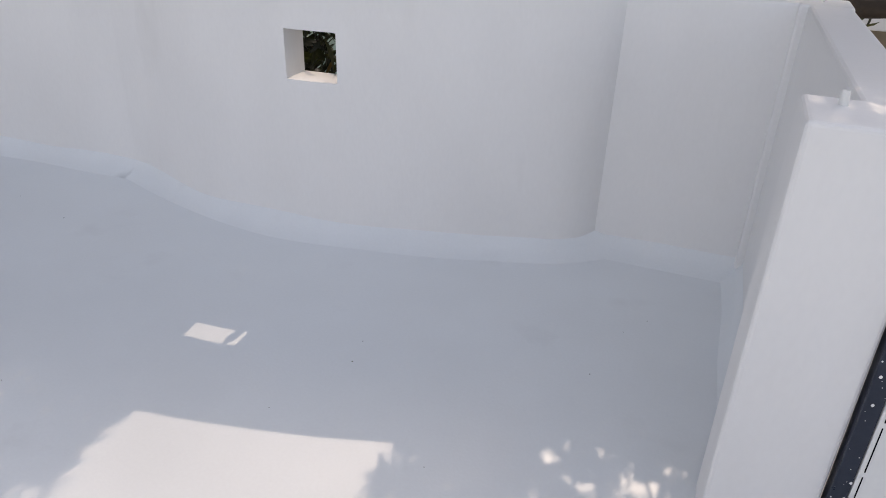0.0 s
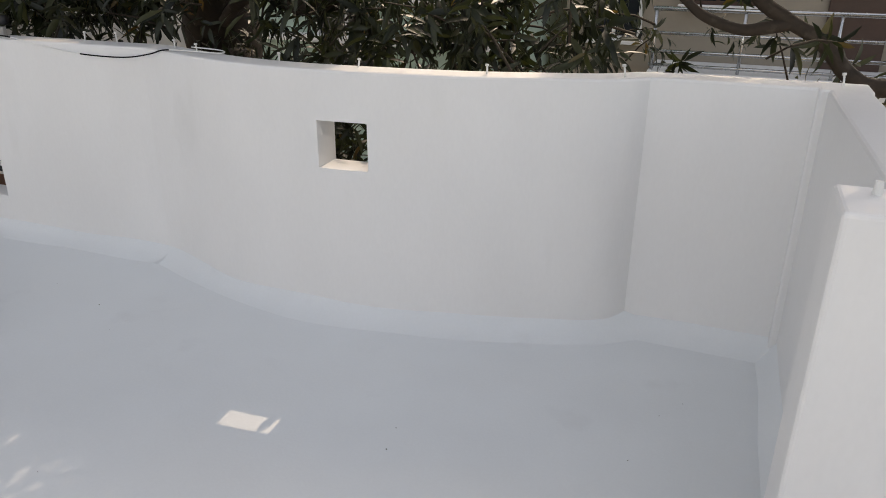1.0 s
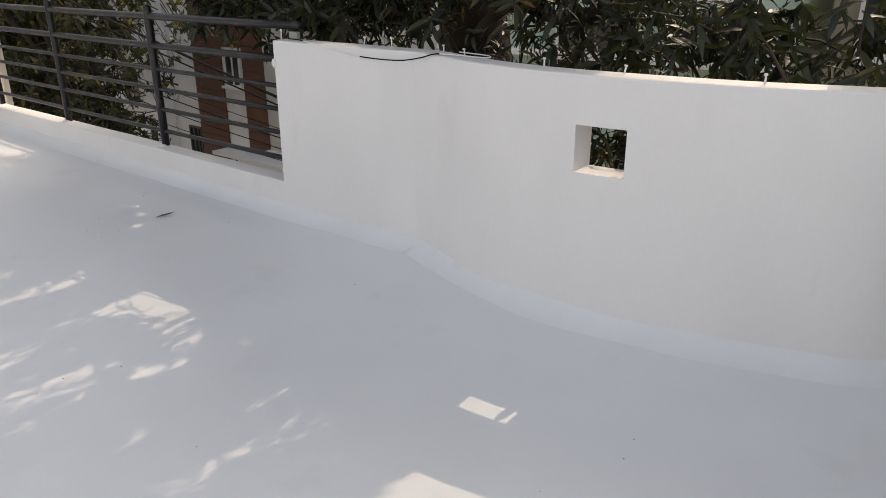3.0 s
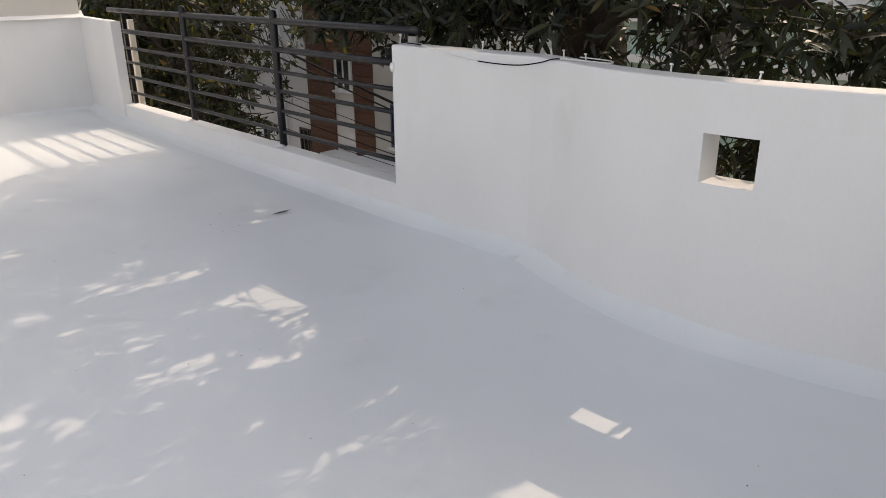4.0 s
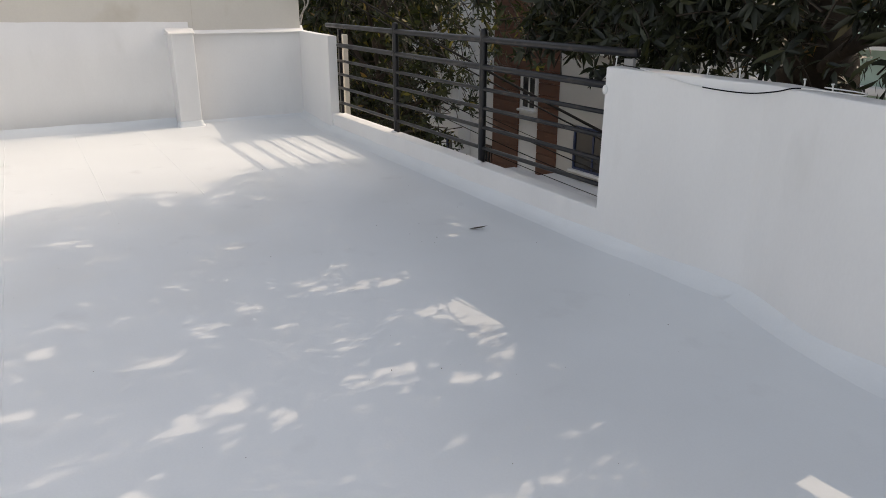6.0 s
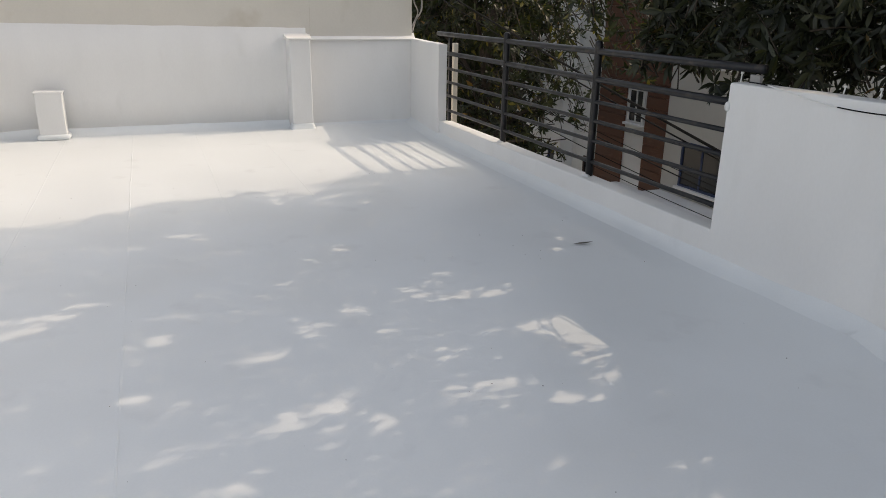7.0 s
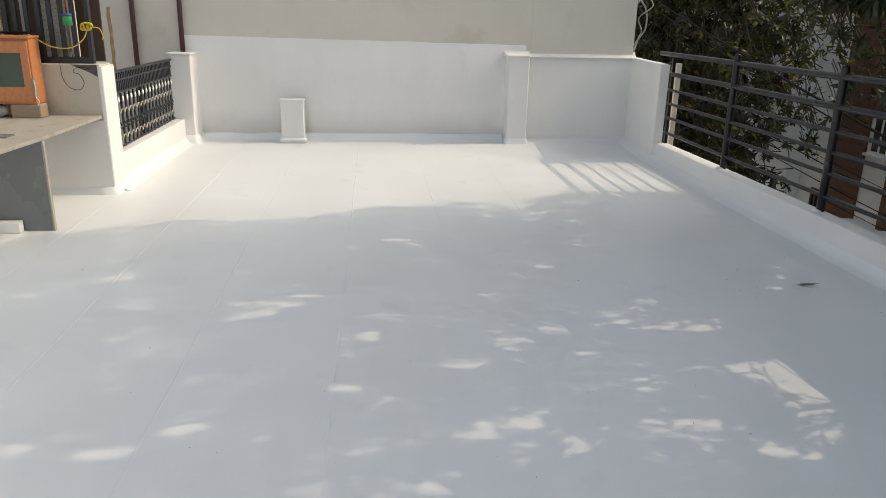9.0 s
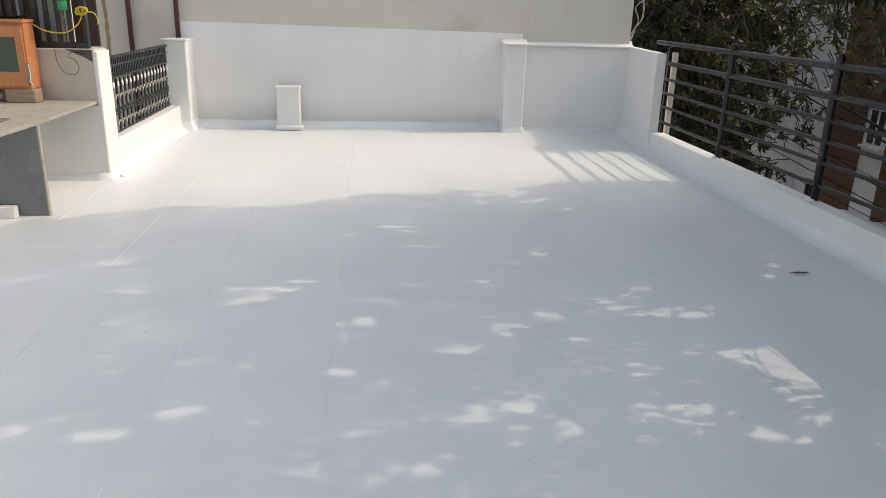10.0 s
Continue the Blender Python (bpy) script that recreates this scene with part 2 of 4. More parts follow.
def offset_line(line, d):
    out = []
    for i, p in enumerate(line):
        t = (line[min(i + 1, len(line) - 1)] - line[max(i - 1, 0)]).normalized()
        out.append(p + Vector((-t.y, t.x, 0)) * d)
    return out


def insert_stations(line, xs):
    """Adds stations at the given x, for the sides of an opening."""
    out = list(line)
    for x in xs:
        for i in range(len(out) - 1):
            if out[i].x < x < out[i + 1].x:
                k = (x - out[i].x) / (out[i + 1].x - out[i].x)
                out.insert(i + 1, out[i].lerp(out[i + 1], k))
                break
    return out


def strip_wall(name, line, th, z0, z1, mat, hole=None, label="", ends=True):
    """A plastered wall along a line, rounded at the top, with an optional square opening; the plaster is slightly uneven."""
    if hole:
        line = insert_stations(line, hole[:2])
    outer = offset_line(line, th)
    r = 0.012
    levels = sorted({z0, z0 + (z1 - z0) * 0.25, z0 + (z1 - z0) * 0.5, z0 + (z1 - z0) * 0.8} | (set(hole[2:]) if hole else set()))
    prof = [("i", z, 0.0) for z in levels] + [("i", z1 - r, 0.0), ("i", z1 - r * 0.3, r * 0.3), ("i", z1, r), ("i", z1 + 0.002, th * 0.5), ("o", z1, r), ("o", z1 - r * 0.3, r * 0.3), ("o", z1 - r, 0.0)] + [("o", z, 0.0) for z in reversed(levels)]
    verts, faces, n = [], [], len(prof)
    for i, (a, b) in enumerate(zip(line, outer)):
        w = (b - a).normalized()
        for side, z, ins in prof:
            base = a + w * ins if side == "i" else b - w * ins
            p = Vector((base.x, base.y, z))
            q = 0.004 * noise.noise(Vector((p.x * 1.1, p.z * 1.5, 3 if side == "i" else 9))) + 0.0015 * noise.noise(p * 7)
            p += w * q + Vector((0, 0, 0.004 * noise.noise(Vector((p.x * 2, p.y * 2, 5))) if z > z1 - 0.02 else 0))
            verts.append(p)
    inhole = lambda i, z: hole and hole[0] - 1e-4 <= (line[i].x + line[i + 1].x) / 2 <= hole[1] + 1e-4 and hole[2] <= z <= hole[3]
    zi = [z for _, z, _ in prof]
    cols = [i for i in range(len(line) - 1) if hole and inhole(i, hole[2])]
    for i in range(len(line) - 1):
        for k in range(n - 1):
            zm = (zi[k] + zi[k + 1]) / 2
            if prof[k][0] == prof[k + 1][0] and inhole(i, zm):
                continue
            faces.append((i * n + k, (i + 1) * n + k, (i + 1) * n + k + 1, i * n + k + 1))
    if hole:
        kb, kt = levels.index(hole[2]), levels.index(hole[3])
        ob_, ot = n - 1 - kb, n - 1 - kt
        for i in cols:
            j = i + 1
            faces.append((i * n + kb, i * n + ob_, j * n + ob_, j * n + kb))
            faces.append((i * n + kt, j * n + kt, j * n + ot, i * n + ot))
        i, j = cols[0], cols[-1] + 1
        ks = list(range(kb, kt + 1))
        for k, k2 in zip(ks[:-1], ks[1:]):
            o, o2 = n - 1 - k, n - 1 - k2
            faces.append((i * n + k, i * n + k2, i * n + o2, i * n + o))
            faces.append((j * n + k, j * n + o, j * n + o2, j * n + k2))
    if ends:
        faces.append(tuple(range(n - 1, -1, -1)))
        q = (len(line) - 1) * n
        faces.append(tuple(range(q, q + n)))
    ob = obj(name, verts, faces, mat, None, "", smooth=True)
    ob.data.set_sharp_from_angle(angle=radians(17))
    bm = bmesh.new()
    bm.from_mesh(ob.data)
    bmesh.ops.recalc_face_normals(bm, faces=bm.faces)
    bm.to_mesh(ob.data)
    bm.free()
    return tagged(ob, label, "wall", "", "structure")


def cove(name, line, size, mat, height=None):
    """The rounded coating where floor and wall meet."""
    height = height or size
    verts, faces, n = [], [], 6
    ins = offset_line(line, -1.0)
    for i, p in enumerate(line):
        w = (ins[i] - p).normalized()
        s = 1 + 0.18 * noise.noise(p * 2.3)
        for k in range(n):
            a = math.pi / 2 * k / (n - 1)
            u = k / (n - 1)
            d = size * s * (0.3 * (1 - u) + 0.7 * (1 - math.sin(a))) + (0.0 if k else 0.004)
            verts.append(p + w * (d - (0.014 if k == n - 1 else 0.003)) + Vector((0, 0, height * s * (0.3 * u + 0.7 * (1 - math.cos(a))) + (0.0015 if k else -0.003))))
    for i in range(len(line) - 1):
        for k in range(n - 1):
            faces.append((i * n + k, i * n + k + 1, (i + 1) * n + k + 1, (i + 1) * n + k))
    ob = obj(name, verts, faces, mat, smooth=True)
    return tagged(ob, "rounded white coating between floor and parapet", "cove", "", "structure")


def along(a, b, step=0.3):
    a, b = Vector(a), Vector(b)
    n = max(2, int((b - a).length / step))
    return [a.lerp(b, i / n) for i in range(n + 1)]


HOLE = (-1.437, -1.206, 0.717, 0.927)
strip_wall("wall_north_curved", INNER, TH, -0.05, ZT, M_WALL, HOLE, "smooth white curved parapet wall with a small square opening")
CURB = along((-9.95, 3.095, 0), (GAP_L, 2.93, 0)) + along((GAP_L, 2.945, 0), (GAP_R, 2.95, 0))[1:]
strip_wall("wall_north_curb", along((GAP_L, 2.952, 0), (GAP_R, 2.95, 0)), TH, -0.05, CURB_Z, M_WALL, None, "low white kerb wall that carries the railing")
strip_wall("wall_north_end", along((-10.0, 3.10, 0), (GAP_L, 2.93, 0)), 0.10, -0.05, ZT - 0.022, M_WALL, None, "white parapet stub between the railing and the house")
cove("cove_north", CURB[:-1] + [p for p in INNER if not -0.2 < p.x < -0.09], 0.11, M_FLOOR, 0.085)
RIGHT = along((0.53, 3.15, 0), (0.56, 1.74, 0))
strip_wall("wall_east", RIGHT, 0.15, -0.05, ZT, M_WALL, None, "white parapet side wall with dappled light on top")
cove("cove_east", along((0.53, 3.14, 0), (0.56, 1.78, 0)), 0.08, M_FLOOR)
corner = bmesh.new()
add_box(corner, 0.50, 0.685, 3.11, 3.295, -0.05, ZT + 0.001, 0.01)
tagged(part("wall_corner", corner, M_WALL), "white parapet corner", "wall", "", "structure")

# pier at the parapet's end
pier = bmesh.new()
add_box(pier, 0.438, 0.692, 1.59, 1.80, -0.02, ZT + 0.006, 0.012, 3)
tagged(part("wall_pier", pier, M_WALL), "thick white pier at the parapet's end", "wall", "", "structure")

# floor
fl = [(p.x, p.y + 0.06) for p in INNER] + [(0.60, 3.2), (0.60, 1.70), (2.2, 1.70), (2.2, -4.4), (-6.95, -4.4), (-6.95, -2.66), (-10.4, -2.80), (-10.4, 3.20), (GAP_L, 3.0)]
bm = bmesh.new()
vs = [bm.verts.new((x, y, 0)) for x, y in fl]
f = bm.faces.new(vs)
ext = bmesh.ops.extrude_face_region(bm, geom=[f])
bmesh.ops.translate(bm, vec=(0, 0, -0.16), verts=[v for v in ext["geom"] if isinstance(v, bmesh.types.BMVert)])
bmesh.ops.recalc_face_normals(bm, faces=bm.faces)
floor = tagged(part("floor", bm, M_FLOOR), "white waterproof-coated terrace floor with faint seams", "floor", "", "structure")
for y0, x0, x1 in ((-2.61, -6.8, -3.0), (-1.92, -9.7, -2.2), (-1.23, -9.7, -1.8), (-0.515, -9.7, -1.6), (0.20, -9.7, -5.8), (0.93, -9.7, -6.2)):
    verts, faces = [], []
    n = int((x1 - x0) / 0.04)
    for i in range(n + 1):
        x = x0 + (x1 - x0) * i / n
        y = y0 + 0.006 * noise.noise(Vector((x * 2, y0 * 7, 0)))
        w = 0.005 + 0.004 * abs(noise.noise(Vector((x * 9, y0, 2))))
        h = 0.0008 + 0.0036 * max(0, noise.noise(Vector((x * 5, y0, 7))) + 0.25)
        verts += [(x, y - w, 0.0), (x, y - w * 0.3, h), (x, y + w * 0.3, h), (x, y + w, 0.0)]
    for i in range(n):
        for k in range(3):
            faces.append((i * 4 + k, (i + 1) * 4 + k, (i + 1) * 4 + k + 1, i * 4 + k + 1))
    obj("seam", verts, faces, M_FLOOR, floor, smooth=True)

# house end wall with the painted lower part
HX = -9.97
house = bmesh.new()
add_box(house, -16.0, HX, -9.0, 3.115, -6.8, 3.6, 0.006)
tagged(part("wall_house", house, M_CREAM), "tall cream plastered house wall with white coating below", "wall", "", "structure")
# white coat: a thin layer with an uneven upper edge
verts, faces = [], []
N = 60
for i in range(N + 1):
    y = -2.72 + (1.668 + 2.72) * i / N
    zt = 1.302 - 0.055 * i / N + 0.006 * noise.noise(Vector((y * 3, 0, 0))) + 0.004 * noise.noise(Vector((y * 14, 2, 0)))
    for z, x in ((-0.02, HX), (-0.02, HX + 0.006), (zt * 0.33, HX + 0.006 + 0.003 * noise.noise(Vector((y, 0.3, 1)))), (zt * 0.66, HX + 0.006 + 0.003 * noise.noise(Vector((y, 0.9, 1)))), (zt, HX + 0.005), (zt + 0.003, HX - 0.002)):
        verts.append((x, y, z))
for i in range(N):
    for k in range(5):
        faces.append((i * 6 + k, i * 6 + k + 1, (i + 1) * 6 + k + 1, (i + 1) * 6 + k))
coat = obj("wall_house_coating", verts, faces, M_WALL, smooth=True)
tagged(coat, "white coating on the foot of the house wall", "wall", "", "structure")
cove("cove_house", along((HX, -2.52, 0), (HX, 1.40, 0)), 0.15, M_FLOOR, 0.11)
cove("cove_niche", along((-9.955, 1.67, 0), (-9.955, 3.08, 0)), 0.05, M_FLOOR, 0.04)
# hairline crack in the plaster
verts, faces = [], []
for i in range(41):
    z = 1.19 + 0.06 * i
    y = 1.725 + 0.012 * noise.noise(Vector((2, 0, z * 1.7)))
    w = 0.0016 + 0.0012 * abs(noise.noise(Vector((7, 0, z * 9))))
    verts += [(HX + 0.0025, y - w, z), (HX + 0.0025, y + w, z)]
for i in range(40):
    faces.append((i * 2, i * 2 + 2, i * 2 + 3, i * 2 + 1))
tagged(obj("trim_crack", verts, faces, M_DIRTY), "hairline crack down the plaster", "crack", "", "structure")
# column and ledge
bm = bmesh.new()
add_box(bm, -10.1, -9.70, 1.405, 1.67, -0.02, 1.118, 0.012, 3)
tagged(part("wall_column", bm, M_WALL), "white coated column under the ledge", "wall", "", "structure")


def skirt(name, x0, x1, y0, y1, h, out, mat, label):
    """A flared collar of coating round the foot of a pier."""
    bm = bmesh.new()
    lo = [bm.verts.new((x, y, 0.0)) for x, y in ((x0 - out, y0 - out), (x1 + out, y0 - out), (x1 + out, y1 + out), (x0 - out, y1 + out))]
    hi = [bm.verts.new((x, y, h)) for x, y in ((x0 - 0.004, y0 - 0.004), (x1 + 0.004, y0 - 0.004), (x1 + 0.004, y1 + 0.004), (x0 - 0.004, y1 + 0.004))]
    for k in range(4):
        bm.faces.new((lo[k], lo[(k + 1) % 4], hi[(k + 1) % 4], hi[k]))
    bm.faces.new(hi)
    bmesh.ops.subdivide_edges(bm, edges=bm.edges[:], cuts=6, use_grid_fill=True)
    for v in bm.verts:
        n = noise.noise(v.co * 40)
        v.co += Vector((n, noise.noise(v.co * 40 + Vector((9, 0, 0))), 0)) * 0.005
    return tagged(part(name, bm, mat, None, "", True), label, "trim", "", "structure")


skirt("trim_column_foot", -9.80, -9.70, 1.405, 1.67, 0.07, 0.03, M_FLOOR, "rough white collar at the column's foot")
bm = bmesh.new()
add_box(bm, -10.1, -9.955, 1.64, 3.19, -0.02, 1.102, 0.012, 3)
tagged(part("wall_niche", bm, M_WALL), "white low wall at the back of the niche", "wall", "", "structure")
verts, faces = [], []
N = 30
for i in range(N + 1):
    y = 1.375 + (3.15 - 1.375) * i / N
    fx = (-9.678 if y < 1.69 else -9.925) + 0.008 * noise.noise(Vector((y * 6, 1, 0)))
    zz = (1.136 if y < 1.69 else 1.118) + 0.004 * noise.noise(Vector((y * 5, 4, 0)))
    back = HX - 0.03
    verts += [(back, y, zz - 0.02), (fx, y, zz - 0.02), (fx + 0.006, y, zz - 0.01), (fx, y, zz), ((fx + back) / 2, y, zz + 0.022), (back, y, zz + 0.05 + 0.02 * max(0.0, min(1.0, (y - 1.69) * 8)))]
for i in range(N):
    for k in range(5):
        faces.append((i * 6 + k, i * 6 + k + 1, (i + 1) * 6 + k + 1, (i + 1) * 6 + k))
faces += [tuple(range(5, -1, -1)), tuple(range(N * 6, N * 6 + 6))]
tagged(obj("trim_ledge", verts, faces, M_WALL), "white sloping ledge on top of the niche wall", "ledge", "", "structure")
# small duct box on the floor
duct = thing("duct_box", (-9.725, -1.357, 0), "white coated masonry box standing on the terrace floor", "box")
bm = bmesh.new()
add_box(bm, -0.13, 0.045, -0.145, 0.145, 0, 0.545, 0.012, 3)
part("body", bm, M_WALL, duct)
bm = bmesh.new()
add_box(bm, -0.14, 0.055, -0.155, 0.155, 0.53, 0.553, 0.008, 2)
part("cap", bm, M_WALL, duct)
bm = bmesh.new()
add_box(bm, -0.14, 0.075, -0.175, 0.175, 0, 0.065, 0.028, 3)
bmesh.ops.subdivide_edges(bm, edges=bm.edges[:], cuts=3)
for v in bm.verts:
    v.co += Vector((noise.noise(v.co * 50), noise.noise(v.co * 50 + Vector((3, 0, 0))), 0)) * 0.006
part("collar", bm, M_FLOOR, duct, "rough white collar", True)

# ---- railing ----
rail = thing("railing", (0, 3.05, CURB_Z), "black painted steel tube railing on the low kerb", "railing")


def rail_tube(name, x0, x1, z, r, label=""):
    n = 14
    pts = [(x0 + (x1 - x0) * i / n, 0.003 * noise.noise(Vector((i * 0.7, z * 9, 0))), z - CURB_Z - 0.004 * math.sin(math.pi * i / n)) for i in range(n + 1)]
    return tube(name, pts, r, M_STEEL, rail, label, 14)


top = rail_tube("top_rail", -8.80, -3.56, 1.228, 0.026)
for z, r in ((1.013, 0.025), (0.838, 0.0165), (0.684, 0.0165), (0.526, 0.0165), (0.352, 0.0165)):
    rail_tube("rail", GAP_L - 0.02, GAP_R + 0.02, z, r)
for x in (-6.93, -5.30):
    h = 1.310 - CURB_Z
    pts = [(x, 0.0, 0.004), (x, 0, 0.3), (x, 0, h - 0.03), (x, 0, h - 0.012), (x, 0, h - 0.003), (x, 0, h)]
    post = tube("post", pts, [0.031, 0.031, 0.031, 0.028, 0.018, 0.004], M_STEEL, rail, "", 16)
    bm = bmesh.new()
    bmesh.ops.create_icosphere(bm, subdivisions=2, radius=0.04, matrix=pose(x - 0.01, -0.02, 0.002) @ Matrix.Diagonal((1.2, 0.9, 0.5, 1)))
    for v in bm.verts:
        v.co += v.co.normalized() * 0.01 * noise.noise(v.co * 60)
    part("mortar_dab", bm, M_WALL, post, "lump of white coating at the post's foot", True)
for x in (GAP_L + 0.03, GAP_R - 0.0):
    bm = bmesh.new()
    add_box(bm, x - 0.02, x + 0.02, -0.006, 0.03, 0.0, 0.965 if x < -5 else 0.80, 0.003)
    part("end_bar", bm, M_STEEL, rail)
bm = bmesh.new()
add_box(bm, -3.66, -3.58, -0.012, 0.012, 0.88, 0.965, 0.003)
part("end_bracket", bm, M_GREYCABLE, rail, "steel bracket on the parapet")
pole = tagged(box("boundary_post", -8.70, -8.645, 3.19, 3.25, -6.8, 1.12, M_CREAM, None, "", 0.006), "pale square post outside the railing", "post")
bm = bmesh.new()
bmesh.ops.create_uvsphere(bm, u_segments=14, v_segments=8, radius=0.03, matrix=pose(GAP_R + 0.0, 2.95, 1.0) @ Matrix.Diagonal((0.7, 0.5, 1, 1)))
tagged(part("junction_cap", bm, M_PLASTIC, None, "", True), "small round white cap on the parapet's edge", "cap")

# bolts on the parapet
bolt = thing("anchor_bolt", (0, 0, 0), "short white painted anchor bolt standing on the parapet", "bolt", "bolts on the parapet")
bt = tube("shank", [(0, 0, -0.01), (0.001, 0, 0.018), (0.0, 0.001, 0.038)], 0.004, M_PLASTIC, bolt, "", 8)
tube("head", [(0, 0, 0.036), (0, 0, 0.045)], [0.0085, 0.0075], M_PLASTIC, bolt, "", 8)
SPOTS = ((-3.04, 3.08, 1.0), (-2.84, 3.10, 1.35), (-2.42, 3.05, 0.95), (-2.22, 2.97, 0.95), (-1.69, 2.87, 0.95), (-1.285, 2.85, 0.95), (-0.736, 2.92, 0.95), (-0.21, 3.09, 1.2), (0.585, 3.20, 1.25), (-3.69, 3.0, 1.6))
for i, (x, y, s) in enumerate(SPOTS):
    m = pose(x, y, ZT + 0.004, 6 * math.sin(i * 2.1), 8 * math.cos(i * 1.3), 0)
    if i == 0:
        bolt.matrix_basis = m
    else:
        b2 = copy_thing(bolt, m)
        b2.scale = (1, 1, s * 0.85)
bm = bmesh.new()
bmesh.ops.create_cone(bm, cap_ends=True, segments=9, radius1=0.010, radius2=0.008, depth=0.034, matrix=pose(0.515, 1.735, ZT + 0.02))
for v in bm.verts:
    v.co += Vector((1, 0.4, 0)) * 0.004 * noise.noise(v.co * 90)
tagged(part("pipe_stub", bm, M_PLASTIC), "short white painted pipe stub on the pier", "pipe")

# loose cable hanging over the parapet
cable = smooth_path([(-3.62, 3.0, ZT + 0.012), (-3.43, 2.955, 1.152), (-3.25, 2.945, 1.128), (-3.02, 2.95, 1.098), (-2.82, 2.955, 1.088), (-2.64, 2.955, 1.093), (-2.48, 2.935, 1.12), (-2.37, 2.925, 1.147), (-2.2, 2.92, 1.150), (-2.05, 2.93, 1.148), (-2.1, 3.0, 1.15), (-2.3, 3.03, 1.152)], 6)
cb = tagged(tube("cable", cable, 0.0032, M_PLASTIC, sides=7), "thin cable sagging over the parapet, mostly splashed white", "cable")
tube("bare_stretch", cable[20:44], 0.0036, M_CABLE, cb, "black unpainted stretch", sides=7)
tube("bare_stretch", cable[0:7], 0.0038, M_CABLE, cb, "black unpainted stretch", sides=7)

# dead leaf on the floor
verts = [(-0.10, 0, 0.004), (-0.03, -0.016, 0.012), (-0.03, 0.004, 0.02), (-0.03, 0.02, 0.012), (0.04, -0.014, 0.02), (0.04, 0.006, 0.026), (0.04, 0.02, 0.018), (0.10, 0.01, 0.03)]
LEAF_FACES = [(0, 1, 2), (0, 2, 3), (1, 4, 5, 2), (2, 5, 6, 3), (4, 7, 5), (5, 7, 6)]
dl = obj("fallen_leaf", verts, LEAF_FACES, M_DEADLEAF, smooth=True)
dl.matrix_basis = pose(-4.31, 2.40, 0.001, 0, 0, 70) @ Matrix.Scale(0.72, 4)
tagged(dl, "single dry dark curled leaf on the white floor", "leaf")
rng = random.Random(5)
bm = bmesh.new()
for i in range(110):
    x, y = rng.uniform(-7, 0.3), rng.uniform(-2.2, 2.7)
    r = rng.choice((0.0012, 0.0016, 0.002, 0.0028))
    bmesh.ops.create_icosphere(bm, subdivisions=1, radius=r, matrix=pose(x, y, r * 0.5) @ Matrix.Diagonal((1.3, 1, 0.6, 1)))
tagged(part("grit", bm, M_DEADLEAF), "tiny dark specks of grit on the white floor", "grit", "", "stuff")

# ---- gate beside the pier ----
gate = thing("metal_gate", (0.697, 1.60, 0.02), "white sheet gate in a dark blue splashed frame", "gate")
bm = bmesh.new()
add_box(bm, 0.0, 0.038, -0.03, 0.02, 0, 1.0, 0.003)
fr = part("frame", bm, M_DRIP, gate, "dark blue frame with white paint drips")
bm = bmesh.new()
for i in range(70):
    z, x = rng.uniform(0.05, 0.95), rng.uniform(0.003, 0.036)
    r = rng.choice([0.0008, 0.001, 0.0013, 0.0022, 0.004])
    bmesh.ops.create_icosphere(bm, subdivisions=1, radius=r, matrix=pose(x, -0.0302, z) @ Matrix.Diagonal((1, 0.3, 1.2, 1)))
tagged(part("paint_drips", bm, M_SPLASH, fr, "white paint splashes"), kind="stuff")
bm = bmesh.new()
add_box(bm, 0.04, 0.75, -0.028, 0.01, 0.03, 0.98, 0.004)
pn = part("panel", bm, M_PLASTIC, gate)
for z in np.arange(0.06, 0.92, 0.145):
    for x in (0.052, 0.20, 0.35):
        bm = bmesh.new()
        add_box(bm, x - 0.0014, x + 0.0014, -0.0292, -0.027, z, z + 0.13, 0)
        part("slot", bm, M_CABLE, pn)

# ---- side wall, grille fence and counter ----
box_wall = bmesh.new()
add_box(box_wall, -7.15, -6.86, -4.6, -2.66, -0.05, 1.135, 0.008)
tagged(part("wall_side", box_wall, M_DIRTY), "dusty cream wall behind the counter", "wall", "", "structure")
bm = bmesh.new()
add_box(bm, -7.16, -6.848, -2.675, -2.637, -0.02, 1.118, 0.008, 3)
add_box(bm, -6.862, -6.845, -4.5, -2.644, -0.02, 0.66, 0.003)
tagged(part("wall_side_pier", bm, M_WALL), "white coated pier and foot of the side wall", "wall", "", "structure")
skirt("trim_side_foot", -7.16, -6.85, -3.6, -2.64, 0.075, 0.035, M_FLOOR, "flared white foot of the side wall")
strip_wall("wall_grille_kerb", list(reversed(along((-9.64, -2.67, 0), (-7.15, -2.672, 0)))), 0.17, -0.05, 0.305, M_WALL, None, "low white kerb below the iron grille")
cove("cove_grille", list(reversed(along((-9.62, -2.67, 0), (-7.0, -2.672, 0)))), 0.12, M_FLOOR, 0.10)
bm = bmesh.new()
add_box(bm, HX - 0.02, -9.60, -2.80, -2.545, -0.02, 1.085, 0.015, 3)
tagged(part("wall_corner_pillar", bm, M_WALL), "white coated corner pillar by the house wall", "wall", "", "structure")
skirt("trim_pillar_foot", -9.95, -9.60, -2.80, -2.545, 0.11, 0.06, M_FLOOR, "flared white foot of the corner pillar")
bm = bmesh.new()
add_box(bm, HX - 0.02, -9.585, -2.83, -2.53, 1.082, 1.102, 0.006, 2)
tagged(part("trim_pillar_cap", bm, M_WALL), "white cap on the corner pillar", "trim", "", "structure")

